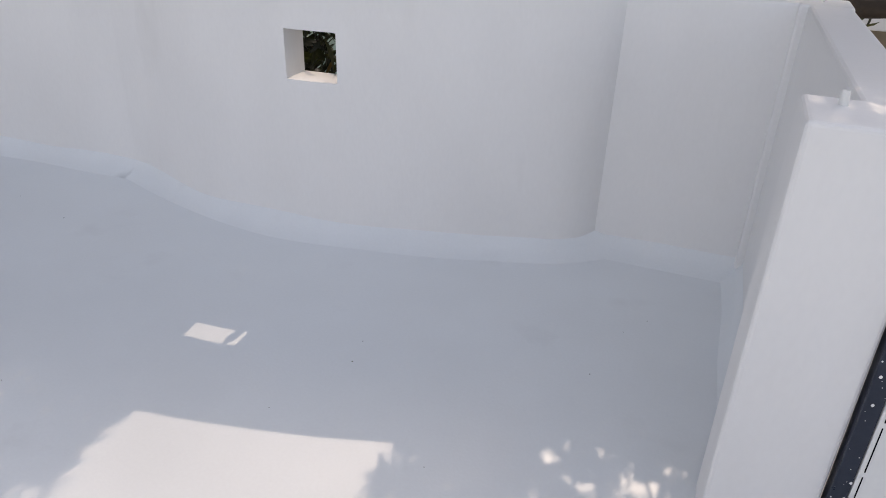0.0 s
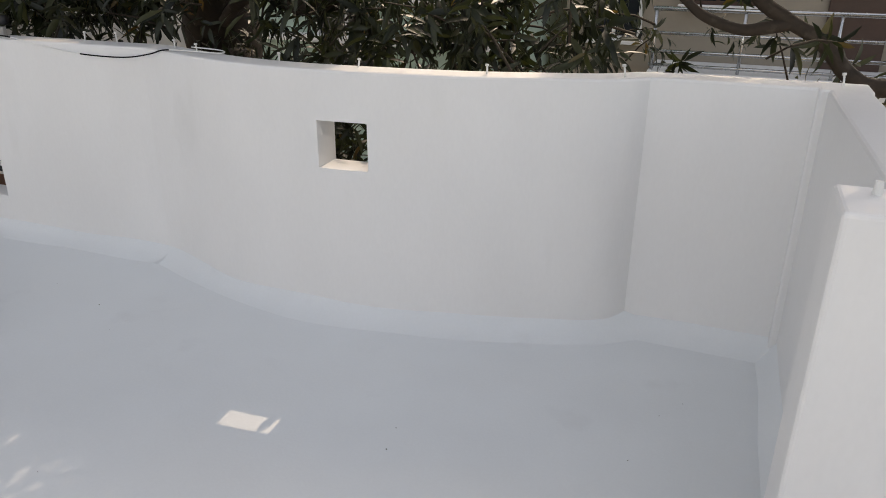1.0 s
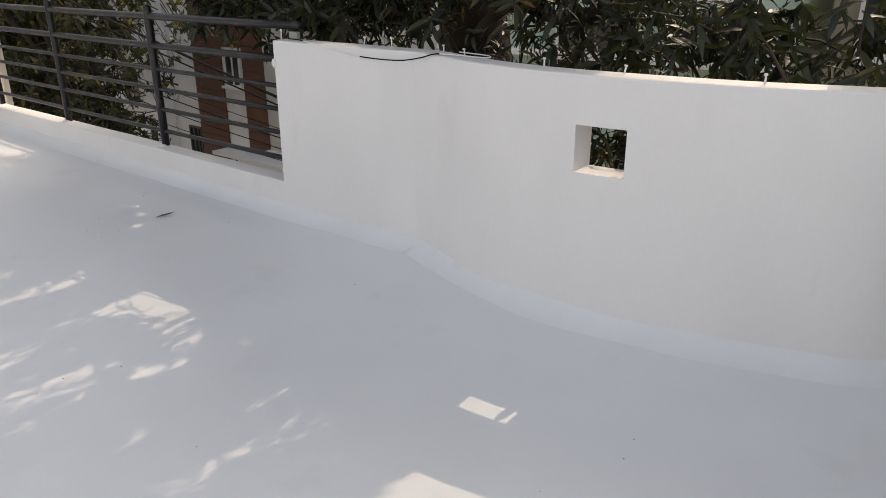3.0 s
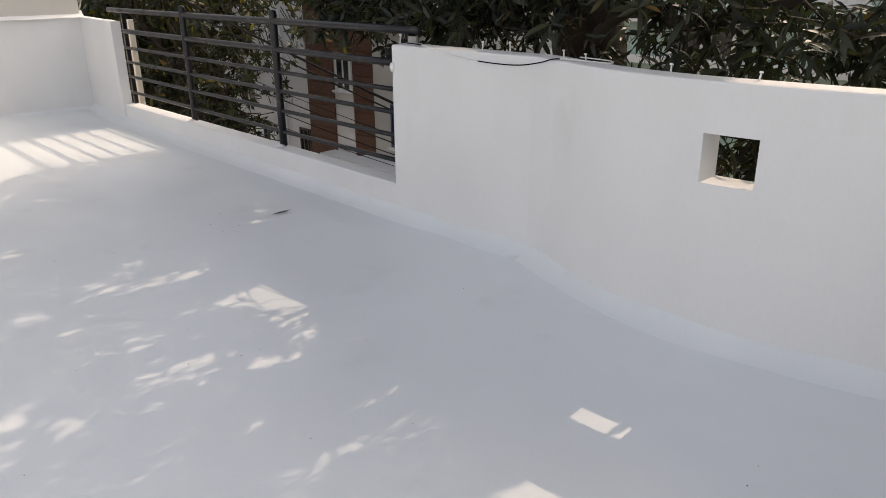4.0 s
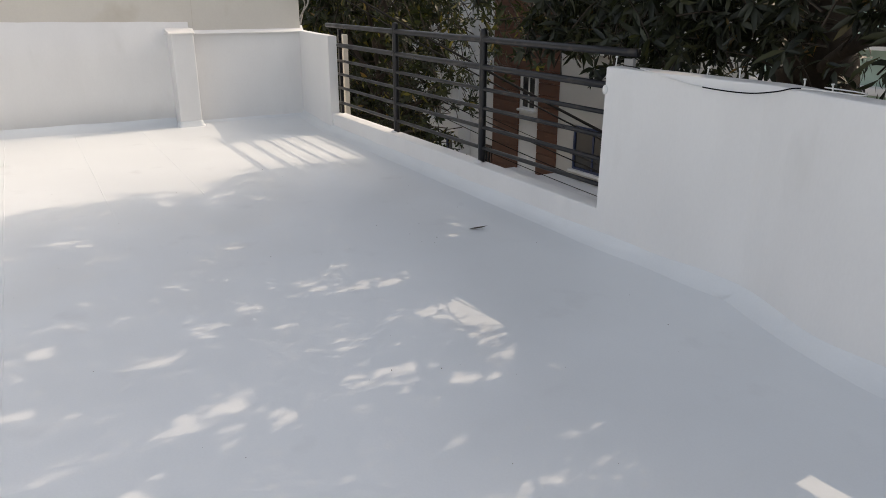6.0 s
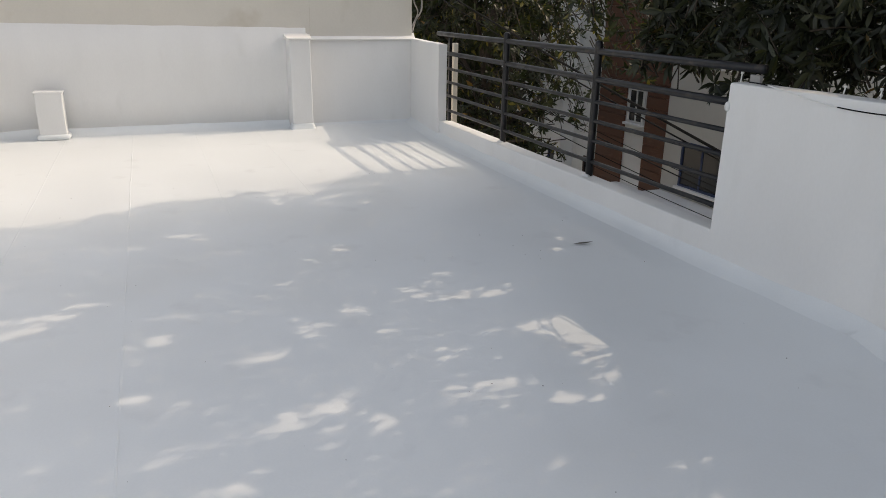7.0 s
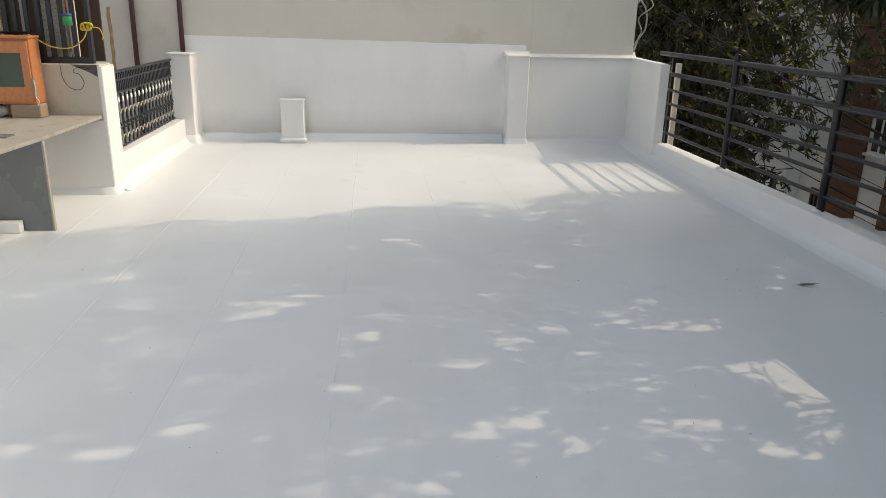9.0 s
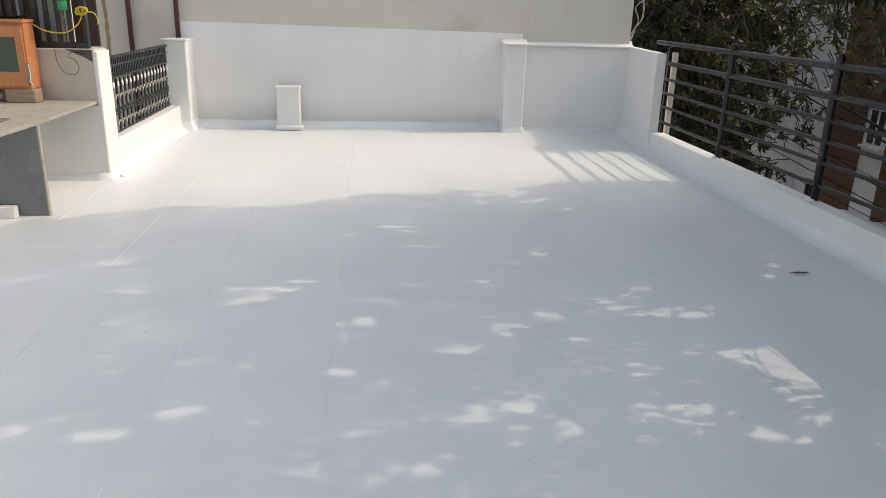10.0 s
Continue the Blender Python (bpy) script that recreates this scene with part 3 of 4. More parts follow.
grille = thing("iron_grille", (-7.16, -2.755, 0.305), "black ornamental iron grille with curved bands and white caps", "grille")
grille.rotation_euler = (0, 0, math.atan2(-0.03, -2.44) - math.pi)
grille.scale = (1, 1, 0.97)
GL = 2.44
for z in (0.02, 0.545, 0.66):
    bm = bmesh.new()
    add_box(bm, -GL, 0, -0.008, 0.008, z - 0.008, z + 0.008, 0)
    part("flat_bar", bm, M_IRON, grille)
nb = 18
bm = bmesh.new()
add_box(bm, -0.019, 0.019, -0.012, 0.004, 0.0, 0.53, 0.003, 1)
bar0 = part("bar", bm, M_IRON, grille)
bm = bmesh.new()
bmesh.ops.create_uvsphere(bm, u_segments=10, v_segments=6, radius=0.027, matrix=pose(0, 0.014, 0.475) @ Matrix.Diagonal((0.8, 0.35, 1.15, 1)))
cap0 = part("cap", bm, M_PLASTIC, bar0, "oval white cap", True)
bar_mesh, cap_mesh = bar0.data, cap0.data
for i in range(nb):
    x = -0.08 - (GL - 0.16) * i / (nb - 1)
    if i == 0:
        bar0.location.x = x
        continue
    b_ = new("bar", bar_mesh)
    b_.parent, b_.location = grille, (x, 0, 0)
    c_ = new("cap", cap_mesh)
    c_.parent = b_
    c_["label"] = "oval white cap"
bm = bmesh.new()
add_box(bm, -0.013, 0.013, -0.005, 0.005, 0.545, 0.735, 0)
up0 = part("upper_bar", bm, M_IRON, grille)
nu = 44
for i in range(nu):
    x = -0.04 - (GL - 0.08) * i / (nu - 1)
    if i == 0:
        up0.location.x = x
    else:
        u_ = new("upper_bar", up0.data)
        u_.parent, u_.location = grille, (x, 0, 0)
for k, (z, m_) in enumerate(((0.335, M_MARBLE), (0.225, M_IRON), (0.195, M_IRON), (0.085, M_MARBLE))):
    n = (nb - 1) * 14
    pts = []
    for i in range(n + 1):
        x = -0.08 - (GL - 0.16) * i / n
        wave = abs(math.sin(math.pi * (nb - 1) * i / n + (math.pi / 2 if k == 2 else 0)))
        pts.append((x, 0.018, z + (0.045 * wave if k != 2 else 0.045 * (1 - wave))))
    v, f = tube_data(pts, 0.0065, 5)
    obj("scroll_band", v, f, m_, grille, "dusty wavy iron band" if m_ is M_MARBLE else "wavy black iron band", smooth=True)
bm = bmesh.new()
add_box(bm, -GL, 0, -0.022, 0.022, 0.73, 0.752, 0.003)
part("top_bar", bm, M_IRON, grille)

# pipes down the house wall
for y in (-2.70, -3.27):
    tagged(tube("drain_pipe", [(HX + 0.04, y + 0.012, 3.2), (HX + 0.04, y, 1.4), (HX + 0.04, y, 1.10 if y > -3 else -0.3)], 0.03, M_MAROON, sides=12), "maroon painted drain pipe on the house wall", "pipe", "drain pipes")
# rust streak on the plaster
verts, faces = [], []
for i in range(25):
    z = 1.62 - 0.045 * i
    w = 0.018 + 0.03 * abs(noise.noise(Vector((0, 3, z * 7)))) * (1 - i / 30)
    y = -3.56 + 0.02 * noise.noise(Vector((4, 0, z * 5)))
    verts += [(HX + 0.0025, y - w, z), (HX + 0.0025, y + w, z)]
for i in range(24):
    faces.append((i * 2, i * 2 + 2, i * 2 + 3, i * 2 + 1))
tagged(obj("trim_rust_stain", verts, faces, M_RUST), "brown rust streak down the plaster", "stain", "", "structure")

# window grille on the side wall
wg = thing("window_grille", (-6.95, -2.725, 1.137), "black iron window grille with granite strips behind", "grille")
bm = bmesh.new()
add_box(bm, -0.03, 0.03, -0.70, 0.005, 0.0, 0.05, 0.004)
add_box(bm, -0.03, 0.03, -0.03, 0.005, 0.05, 1.2, 0.004)
add_box(bm, -0.03, 0.03, -0.70, -0.655, 0.05, 1.2, 0.004)
part("frame", bm, M_IRON, wg)
for i in range(6):
    y = -0.60 + i * 0.093
    bm = bmesh.new()
    add_box(bm, -0.012, 0.02, y - 0.018, y + 0.018, 0.05, 1.2, 0.002)
    part("bar", bm, M_IRON, wg)
for i, (y, w, m_) in enumerate(((-0.565, 0.03, M_CREAM), (-0.37, 0.05, M_GRANITE), (-0.275, 0.05, M_GRANITE), (-0.18, 0.03, M_CREAM))):
    bm = bmesh.new()
    add_box(bm, -0.12, -0.09, y - w, y + w, 0.02, 1.2, 0.002)
    part("stone_strip", bm, m_, wg, "pale stone strip")
# dark sheet behind the bars: its colour stands in for the room's shade
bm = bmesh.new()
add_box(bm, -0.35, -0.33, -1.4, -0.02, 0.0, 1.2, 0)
part("backing", bm, M_DOORWOOD, wg, "dark sheet standing in for the shaded inside")
bm = bmesh.new()
add_box(bm, -7.05, -6.87, -3.70, -3.47, 1.135, 2.3, 0.004)
tagged(part("trim_granite_jamb", bm, M_GRANITE), "speckled granite jamb beside the window grille", "trim", "", "structure")
# wire loop hanging below the grille
tagged(tube("hanging_wire", smooth_path([(-6.835, -2.97, 1.140), (-6.833, -2.96, 1.020), (-6.833, -2.91, 0.940), (-6.833, -2.83, 0.925), (-6.833, -2.79, 0.980), (-6.833, -2.82, 1.050), (-6.833, -2.87, 1.070), (-6.833, -2.83, 1.110), (-6.830, -2.73, 1.100)], 8), 0.0022, M_CABLE, sides=6), "thin black wire looped on the wall", "wire")
# yellow rope
rope = thing("rope", (-6.87, -2.70, 1.34), "yellow nylon rope with a knotted bundle", "rope")
tube("strand", smooth_path([(0.04, -0.62, 0.05), (0.05, -0.48, 0.03), (0.05, -0.32, -0.06), (0.05, -0.16, -0.07), (0.05, -0.05, 0.0), (0.05, 0.0, 0.10)], 8), 0.005, M_YELLOW, rope, "", 7)
pts = [(0.05 + 0.012 * math.sin(i * 1.9), -0.01 + 0.05 * math.cos(i * 0.83) * math.cos(i * 0.09), 0.105 + 0.032 * math.sin(i * 0.83 + 0.4 * math.sin(i * 0.3))) for i in range(70)]
tube("knot", smooth_path(pts, 3), 0.0045, M_YELLOW, rope, "", 6)
tube("loose_end", smooth_path([(0.05, 0.03, 0.10), (0.05, 0.09, 0.09), (0.05, 0.115, 0.03), (0.05, 0.105, 0.0)], 8), 0.005, M_YELLOW, rope, "", 7)
can = thing("hanging_can", (-6.80, -2.85, 1.45), "small green plastic can hanging from the grille", "can")
tube("body", [(0, 0, 0), (0, 0, 0.002), (0, 0, 0.07), (0, 0, 0.075)], [0.035, 0.038, 0.038, 0.036], M_GREENCAN, can, "", 16)
tube("lid", [(0, 0, 0.075), (0, 0, 0.095)], [0.04, 0.04], M_BLUECAN, can, "blue lid", 16)
tube("string", [(0, 0, 0.095), (-0.02, 0, 0.5)], 0.006, M_RED, can, "red string", 6)

# counter slab on a stone panel
SLAB_Z = 0.705
counter = thing("counter_slab", (0, 0, SLAB_Z), "dusty marble counter slab resting on a grey stone panel", "slab")
bm = bmesh.new()
outline = [(-6.846, -2.68), (-5.74, -2.69), (-4.80, -2.74), (-4.80, -3.7), (-6.846, -3.7)]
vs = [bm.verts.new((x, y, 0)) for x, y in outline]
f = bm.faces.new(vs)
ext = bmesh.ops.extrude_face_region(bm, geom=[f])
bmesh.ops.translate(bm, vec=(0, 0, -0.028), verts=[v for v in ext["geom"] if isinstance(v, bmesh.types.BMVert)])
bmesh.ops.bevel(bm, geom=bm.edges[:], offset=0.004, segments=2, affect="EDGES")
bmesh.ops.recalc_face_normals(bm, faces=bm.faces)
part("top", bm, M_MARBLE, counter)
panel = thing("stone_upright", (-5.70, -2.715, 0), "upright polished grey stone sheet that carries the counter", "stone sheet")
bm = bmesh.new()
add_box(bm, -0.012, 0.012, -1.0, 0.0, 0.0, SLAB_Z - 0.029, 0.002)
part("sheet", bm, M_GREYPANEL, panel)
bm = bmesh.new()
add_box(bm, -0.016, 0.018, -0.002, 0.014, 0.0, SLAB_Z - 0.03, 0.004)
part("edge_strip", bm, M_MARBLE, panel, "rough mortar edge")
tagged(box("paint_tray", -5.68, -5.61, -3.2, -2.92, 0.0, 0.085, M_SPLASH, None, "", 0.006), "low white box on the floor against the panel", "box")

# wooden cabinet on blocks
cab = thing("wooden_cabinet", (-6.64, -3.115, 0.820), "orange varnished wooden cabinet with a green glass door, on blocks", "cabinet")
cab.scale = (1, 1, 1.07)
bm = bmesh.new()
add_box(bm, -0.19, 0.0, -0.62, 0.0, 0.0, 0.49, 0.006)
part("body", bm, M_ORANGE, cab)
bm = bmesh.new()
add_box(bm, -0.195, 0.022, -0.64, 0.008, 0.49, 0.512, 0.006)
part("top_board", bm, M_ORANGE, cab)
bm = bmesh.new()
for a in ((-0.36, -0.31, 0.02, 0.47), (-0.07, -0.012, 0.02, 0.47), (-0.31, -0.07, 0.02, 0.13), (-0.31, -0.07, 0.385, 0.47)):
    add_box(bm, 0.001, 0.022, a[0], a[1], a[2], a[3], 0.003)
dr = part("door", bm, M_ORANGE, cab)
bm = bmesh.new()
add_box(bm, 0.003, 0.008, -0.312, -0.068, 0.128, 0.387, 0)
part("pane", bm, M_GREENGLASS, dr, "dark green glass pane")
bm = bmesh.new()
add_box(bm, 0.0, 0.03, -0.012, 0.016, 0.05, 0.20, 0.004)
part("latch", bm, M_BLOCK, dr, "worn metal latch")
tube("cord", smooth_path([(0.03, 0.01, 0.19), (0.036, 0.02, 0.12), (0.032, 0.012, 0.06), (0.036, 0.035, 0.03), (0.034, 0.02, -0.01)], 6), 0.003, M_SPLASH, dr, "knotted white cord", 6)
tube("cord", smooth_path([(0.03, -0.345, 0.24), (0.036, -0.34, 0.16), (0.032, -0.33, 0.08), (0.036, -0.30, 0.03), (0.034, -0.31, 0.01)], 6), 0.003, M_SPLASH, dr, "knotted white cord", 6)
bm = bmesh.new()
for a in ((-0.60, -0.545, 0.02, 0.47), (-0.42, -0.365, 0.02, 0.47), (-0.545, -0.42, 0.02, 0.13), (-0.545, -0.42, 0.385, 0.47)):
    add_box(bm, 0.001, 0.022, a[0], a[1], a[2], a[3], 0.003)
dr2 = part("door", bm, M_ORANGE, cab)
bm = bmesh.new()
add_box(bm, 0.003, 0.008, -0.547, -0.418, 0.128, 0.387, 0)
part("pane", bm, M_GREENGLASS, dr2, "dark green glass pane")
tagged(box("wooden_block", -6.78, -6.63, -3.33, -3.09, SLAB_Z, 0.819, M_BLOCK, None, "", 0.012), "weathered wooden block under the cabinet", "block")
bm = bmesh.new()
bmesh.ops.create_icosphere(bm, subdivisions=3, radius=0.06, matrix=Matrix.Diagonal((1.0, 1.7, 0.95, 1)))
for v in bm.verts:
    v.co *= 1 + 0.18 * noise.noise(v.co * 14)
    v.co.z = max(-0.052, min(0.058, v.co.z))
rock = part("stone", bm, M_GRANITE, None, "", True)
rock.location = (-6.70, -3.48, SLAB_Z + 0.053)
tagged(rock, "grey stone wedged under the cabinet", "stone")
pts = [(-6.74 + 0.05 * math.sin(i * 1.7), -3.25 + 0.10 * math.sin(i * 0.61 + 1.3 * math.sin(i * 0.13)), 1.375 + 0.02 * abs(math.sin(i * 0.9))) for i in range(90)]
tagged(tube("wire_bundle", smooth_path(pts, 3), 0.003, M_CABLE, sides=5), "tangled black wire on top of the cabinet", "wire")
verts = [(-6.857, -2.90, 1.132), (-6.857, -2.82, 1.10), (-6.857, -2.75, 1.07), (-6.857, -2.68, 1.03), (-6.857, -2.68, 1.132)]
tagged(obj("trim_tar_patch", verts, [(0, 1, 2, 3, 4)], M_TAR), "dark tar smear on the wall corner", "stain", "", "structure")
tagged(box("scrap_tile", -5.72, -5.58, -3.02, -2.90, SLAB_Z, SLAB_Z + 0.012, M_GREYPANEL, None, "", 0.002), "small grey tile scrap on the counter", "tile")

# rest of the terrace behind the viewer
for n_, a in (("wall_south", (-6.6, 2.2, -4.55, -4.4)), ("wall_rear_east", (2.2, 2.35, -4.4, 1.66))):
    bm = bmesh.new()
    add_box(bm, a[0], a[1], a[2], a[3], -0.05, ZT, 0.01)
    tagged(part(n_, bm, M_WALL), "plain white parapet wall", "wall", "", "structure")
bm = bmesh.new()
add_box(bm, 0.76, 2.35, 1.68, 1.83, -0.05, ZT, 0.01)
tagged(part("wall_rear_north", bm, M_WALL), "plain white parapet wall", "wall", "", "structure")
bm = bmesh.new()
add_box(bm, -9.9, 2.3, -4.5, 2.95, -6.8, -0.17, 0.01)
tagged(part("wall_lower_storey", bm, M_CREAM), "cream outer walls of the storeys below", "wall", "", "structure")

# ---- ground ----
bm = bmesh.new()
bmesh.ops.create_grid(bm, x_segments=2, y_segments=2, size=600, matrix=pose(0, 0, -6.8))
tagged(part("ground", bm, M_SOIL), "dusty ground round the houses", "ground", "", "structure")
tagged(box("road", -120, 120, 6.2, 10.6, -6.81, -6.78, M_STREET, None, "", 0), "narrow asphalt street between the houses", "road", "", "structure")


# ---- buildings across the street ----
def window(parent, x0, x1, z0, z1, y, bars=1, frame_mat=None, glass=None, shade=False):
    fm = frame_mat or M_WHITEFRAME
    bm = bmesh.new()
    t = 0.06
    add_box(bm, x0, x0 + t, y - 0.05, y + 0.05, z0, z1)
    add_box(bm, x1 - t, x1, y - 0.05, y + 0.05, z0, z1)
    add_box(bm, x0 + t, x1 - t, y - 0.05, y + 0.05, z1 - t, z1)
    add_box(bm, x0 + t, x1 - t, y - 0.05, y + 0.05, z0, z0 + t)
    for k in range(bars):
        xm = x0 + (x1 - x0) * (k + 1) / (bars + 1)
        add_box(bm, xm - 0.03, xm + 0.03, y - 0.03, y + 0.03, z0 + t, z1 - t)
    w = part("window", bm, fm, parent)
    bm = bmesh.new()
    add_box(bm, x0 + 0.03, x1 - 0.03, y - 0.012, y - 0.002, z0 + 0.03, z1 - 0.03)
    part("pane", bm, glass or M_GLASSDARK, w, "dark glass")
    bm = bmesh.new()
    add_box(bm, x0 - 0.05, x1 + 0.05, y - 0.16, y + 0.02, z0 - 0.07, z0 - 0.002, 0.01)
    part("sill", bm, M_FACADE, w)
    if shade:
        bm = bmesh.new()
        add_box(bm, x0 - 0.25, x1 + 0.25, y - 0.6, y + 0.02, z1 + 0.12, z1 + 0.22, 0.01)
        part("sunshade", bm, M_FACADE, w, "concrete sunshade")
    return w


BY = 13.0
b1 = thing("apartment_building", (0.1, -0.09, 0), "white apartment house with brown wood-look cladding strips", "building")
bm = bmesh.new()
add_box(bm, -60, -10.2, BY, BY + 8, -6.8, 5.5, 0.02)
part("wall", bm, M_FACADE, b1)
for x0, x1 in ((-20.15, -18.75), (-17.75, -16.8)):
    bm = bmesh.new()
    zz = -4.6
    while zz < 4.4:
        add_box(bm, x0, x1, BY - 0.06, BY - 0.002, zz, zz + 0.335, 0.006, 1)
        zz += 0.345
    part("cladding", bm, M_CLAD, b1, "brown wood-look cladding")
bm = bmesh.new()
add_box(bm, -18.75, -17.75, BY - 0.05, BY - 0.002, -0.55, 4.4, 0.006)
part("cladding", bm, M_CLAD, b1, "brown wood-look cladding")
bm = bmesh.new()
add_box(bm, -16.8, -10.2, BY - 0.04, BY - 0.001, -6.8, 5.4, 0.01)
part("wall_panel", bm, M_GREYFACADE, b1, "pale grey wall part")
window(b1, -18.6, -17.85, -1.65, -0.65, BY - 0.03)
window(b1, -18.6, -17.8, -4.9, -3.75, BY - 0.03, shade=True)
window(b1, -24.6, -23.5, -2.7, -1.5, BY, glass=M_GLASSDARK)
window(b1, -23.2, -21.85, -4.1, -3.15, BY, frame_mat=M_BLUE)
window(b1, -20.85, -20.2, -4.6, -3.1, BY, bars=2, frame_mat=M_DOORWOOD)
window(b1, -16.0, -14.4, -3.0, -1.8, BY - 0.05, frame_mat=M_BLUE)
window(b1, -16.0, -14.4, 0.2, 1.4, BY - 0.05)
window(b1, -27.5, -26.2, -2.7, -1.5, BY)
window(b1, -24.6, -23.5, 0.6, 1.8, BY)
window(b1, -27.5, -26.2, 0.6, 1.8, BY)
bm = bmesh.new()
add_box(bm, -22.0, -21.6, BY - 0.5, BY, -6.8, 5.4, 0.02)
part("pilaster", bm, M_FACADE, b1)
bm = bmesh.new()
add_box(bm, -16.8, -13.5, BY - 1.2, BY - 0.04, -3.45, -3.3, 0.02)
part("balcony_slab", bm, M_FACADE, b1)

b2_ = thing("mint_house", (0.1, -0.09, 0), "pale green house behind the trees", "building")
bm = bmesh.new()
add_box(bm, -9.6, -3.2, 12.0, 19, -6.8, 4.6, 0.02)
part("wall", bm, M_MINT, b2_)
for z in (0.05, 0.75):
    bm = bmesh.new()
    add_box(bm, -9.6, -3.2, 11.7, 11.998, z, z + 0.12, 0.01)
    part("band", bm, M_FACADE, b2_, "white band")
window(b2_, -7.0, -5.8, -0.4, 0.9, 11.96)
window(b2_, -5.0, -3.9, 1.1, 2.2, 11.96)
window(b2_, -8.9, -8.1, 0.9, 2.2, 11.96)

b3_ = thing("beige_house", (0.1, -0.09, 0), "beige house with steel balcony railings", "building")
bm = bmesh.new()
add_box(bm, -2.8, 9.0, 13.2, 19, -6.8, 5.4, 0.02)
part("wall", bm, M_BEIGE, b3_)
bm = bmesh.new()
add_box(bm, -1.2, 9.0, 11.9, 13.2, -0.35, -0.1, 0.02)
bl = part("balcony", bm, M_FACADE, b3_, "white balcony slab")
for z, r in ((0.80, 0.035), (0.45, 0.025), (0.18, 0.03), (-0.02, 0.025)):
    tube("balcony_rail", [(-1.2, 12.0, z), (9.0, 12.0, z)], r, M_INOX, bl, "steel tube rail", 8)
for x in np.arange(-1.15, 9, 1.25):
    tube("balcony_post", [(x, 12.0, -0.1), (x, 12.0, 0.8)], 0.025, M_INOX, bl, "steel post", 8)
bm = bmesh.new()
add_box(bm, 1.25, 2.1, 13.14, 13.199, -0.1, 2.1, 0.01)
part("door", bm, M_DOORWOOD, b3_, "dark wooden door")
window(b3_, 2.4, 3.7, 0.8, 2.0, 13.16, frame_mat=M_DOORWOOD)
window(b3_, -0.9, 0.2, 0.8, 2.0, 13.16, frame_mat=M_DOORWOOD)
window(b3_, -2.4, -1.5, 0.2, 1.6, 13.16)

# ---- overhead wires ----
for a, b, r, sag in (((-14.2, 5.0, 1.92), (-4.5, 5.0, -0.08), 0.016, 0.05), ((-14.2, 5.1, 1.72), (-4.5, 5.1, -0.18), 0.010, 0.08), ((-15, 5.6, 0.55), (-4, 5.6, -0.65), 0.008, 0.1), ((-18, 9.0, -1.2), (-6, 9.0, -2.0), 0.010, 0.15), ((-18, 9.0, -1.6), (-6, 9.2, -2.2), 0.008, 0.15), ((-18, 9.2, -2.1), (-6, 8.9, -2.7), 0.008, 0.2), ((-18, 9.0, -0.6), (-6, 9.0, -1.75), 0.007, 0.15), ((-18, 9.0, -2.6), (-6, 9.0, -2.5), 0.007, 0.15)):
    A, B = Vector(a), Vector(b)
    pts = [A.lerp(B, i / 16) - Vector((0, 0, sag * 4 * (i / 16) * (1 - i / 16))) for i in range(17)]
    tagged(tube("overhead_wire", pts, r, M_CABLE, sides=6), "black overhead service wire across the street", "wire", "overhead wires")
tagged(tube("cable_bundle", smooth_path([(-9.98, 3.122, 1.2), (-10.03, 3.19, 1.35), (-9.88, 3.22, 1.5), (-9.88, 3.19, 1.75), (-9.88, 3.04, 1.9)], 8), 0.012, M_GREYCABLE, sides=6), "grey cables at the house corner", "cable")
tagged(tube("cable_bundle", smooth_path([(-9.98, 3.122, 1.28), (-10.03, 3.22, 1.45), (-9.86, 3.11, 1.62), (-9.88, 3.29, 1.78), (-9.88, 3.14, 1.95)], 8), 0.009, M_GREYCABLE, sides=6), "grey cables at the house corner", "cable")

# ---- trees ----
# sunny spots on the floor: gaps in the crown (x, y, half length, half width)
GAPS = ((-2.75, 0.09, 0.094, 0.082), (-2.81, 0.28, 0.071, 0.085), (-3.32, 0.07, 0.036, 0.114), (-3.72, 0.60, 0.045, 0.077), (-3.49, 0.36, 0.026, 0.052), (-3.60, 0.33, 0.021, 0.053),
        (-3.42, 0.73, 0.032, 0.057), (-3.73, 1.26, 0.038, 0.082), (-3.69, 1.39, 0.038, 0.069), (-3.90, 1.01, 0.024, 0.052), (-3.81, 1.03, 0.024, 0.057), (-2.77, 0.81, 0.018, 0.053),
        (-2.76, 0.94, 0.018, 0.053), (-2.72, 1.05, 0.030, 0.057), (-2.70, 1.15, 0.022, 0.036), (-2.70, 0.81, 0.017, 0.051), (-2.62, 0.97, 0.016, 0.055), (-2.54, 1.22, 0.027, 0.059),
        (-2.49, 1.35, 0.034, 0.029), (-2.60, 1.52, 0.024, 0.042), (-2.60, 1.67, 0.032, 0.028), (-2.81, 1.54, 0.024, 0.095), (-2.88, 1.51, 0.024, 0.064), (-3.24, 1.47, 0.036, 0.085))
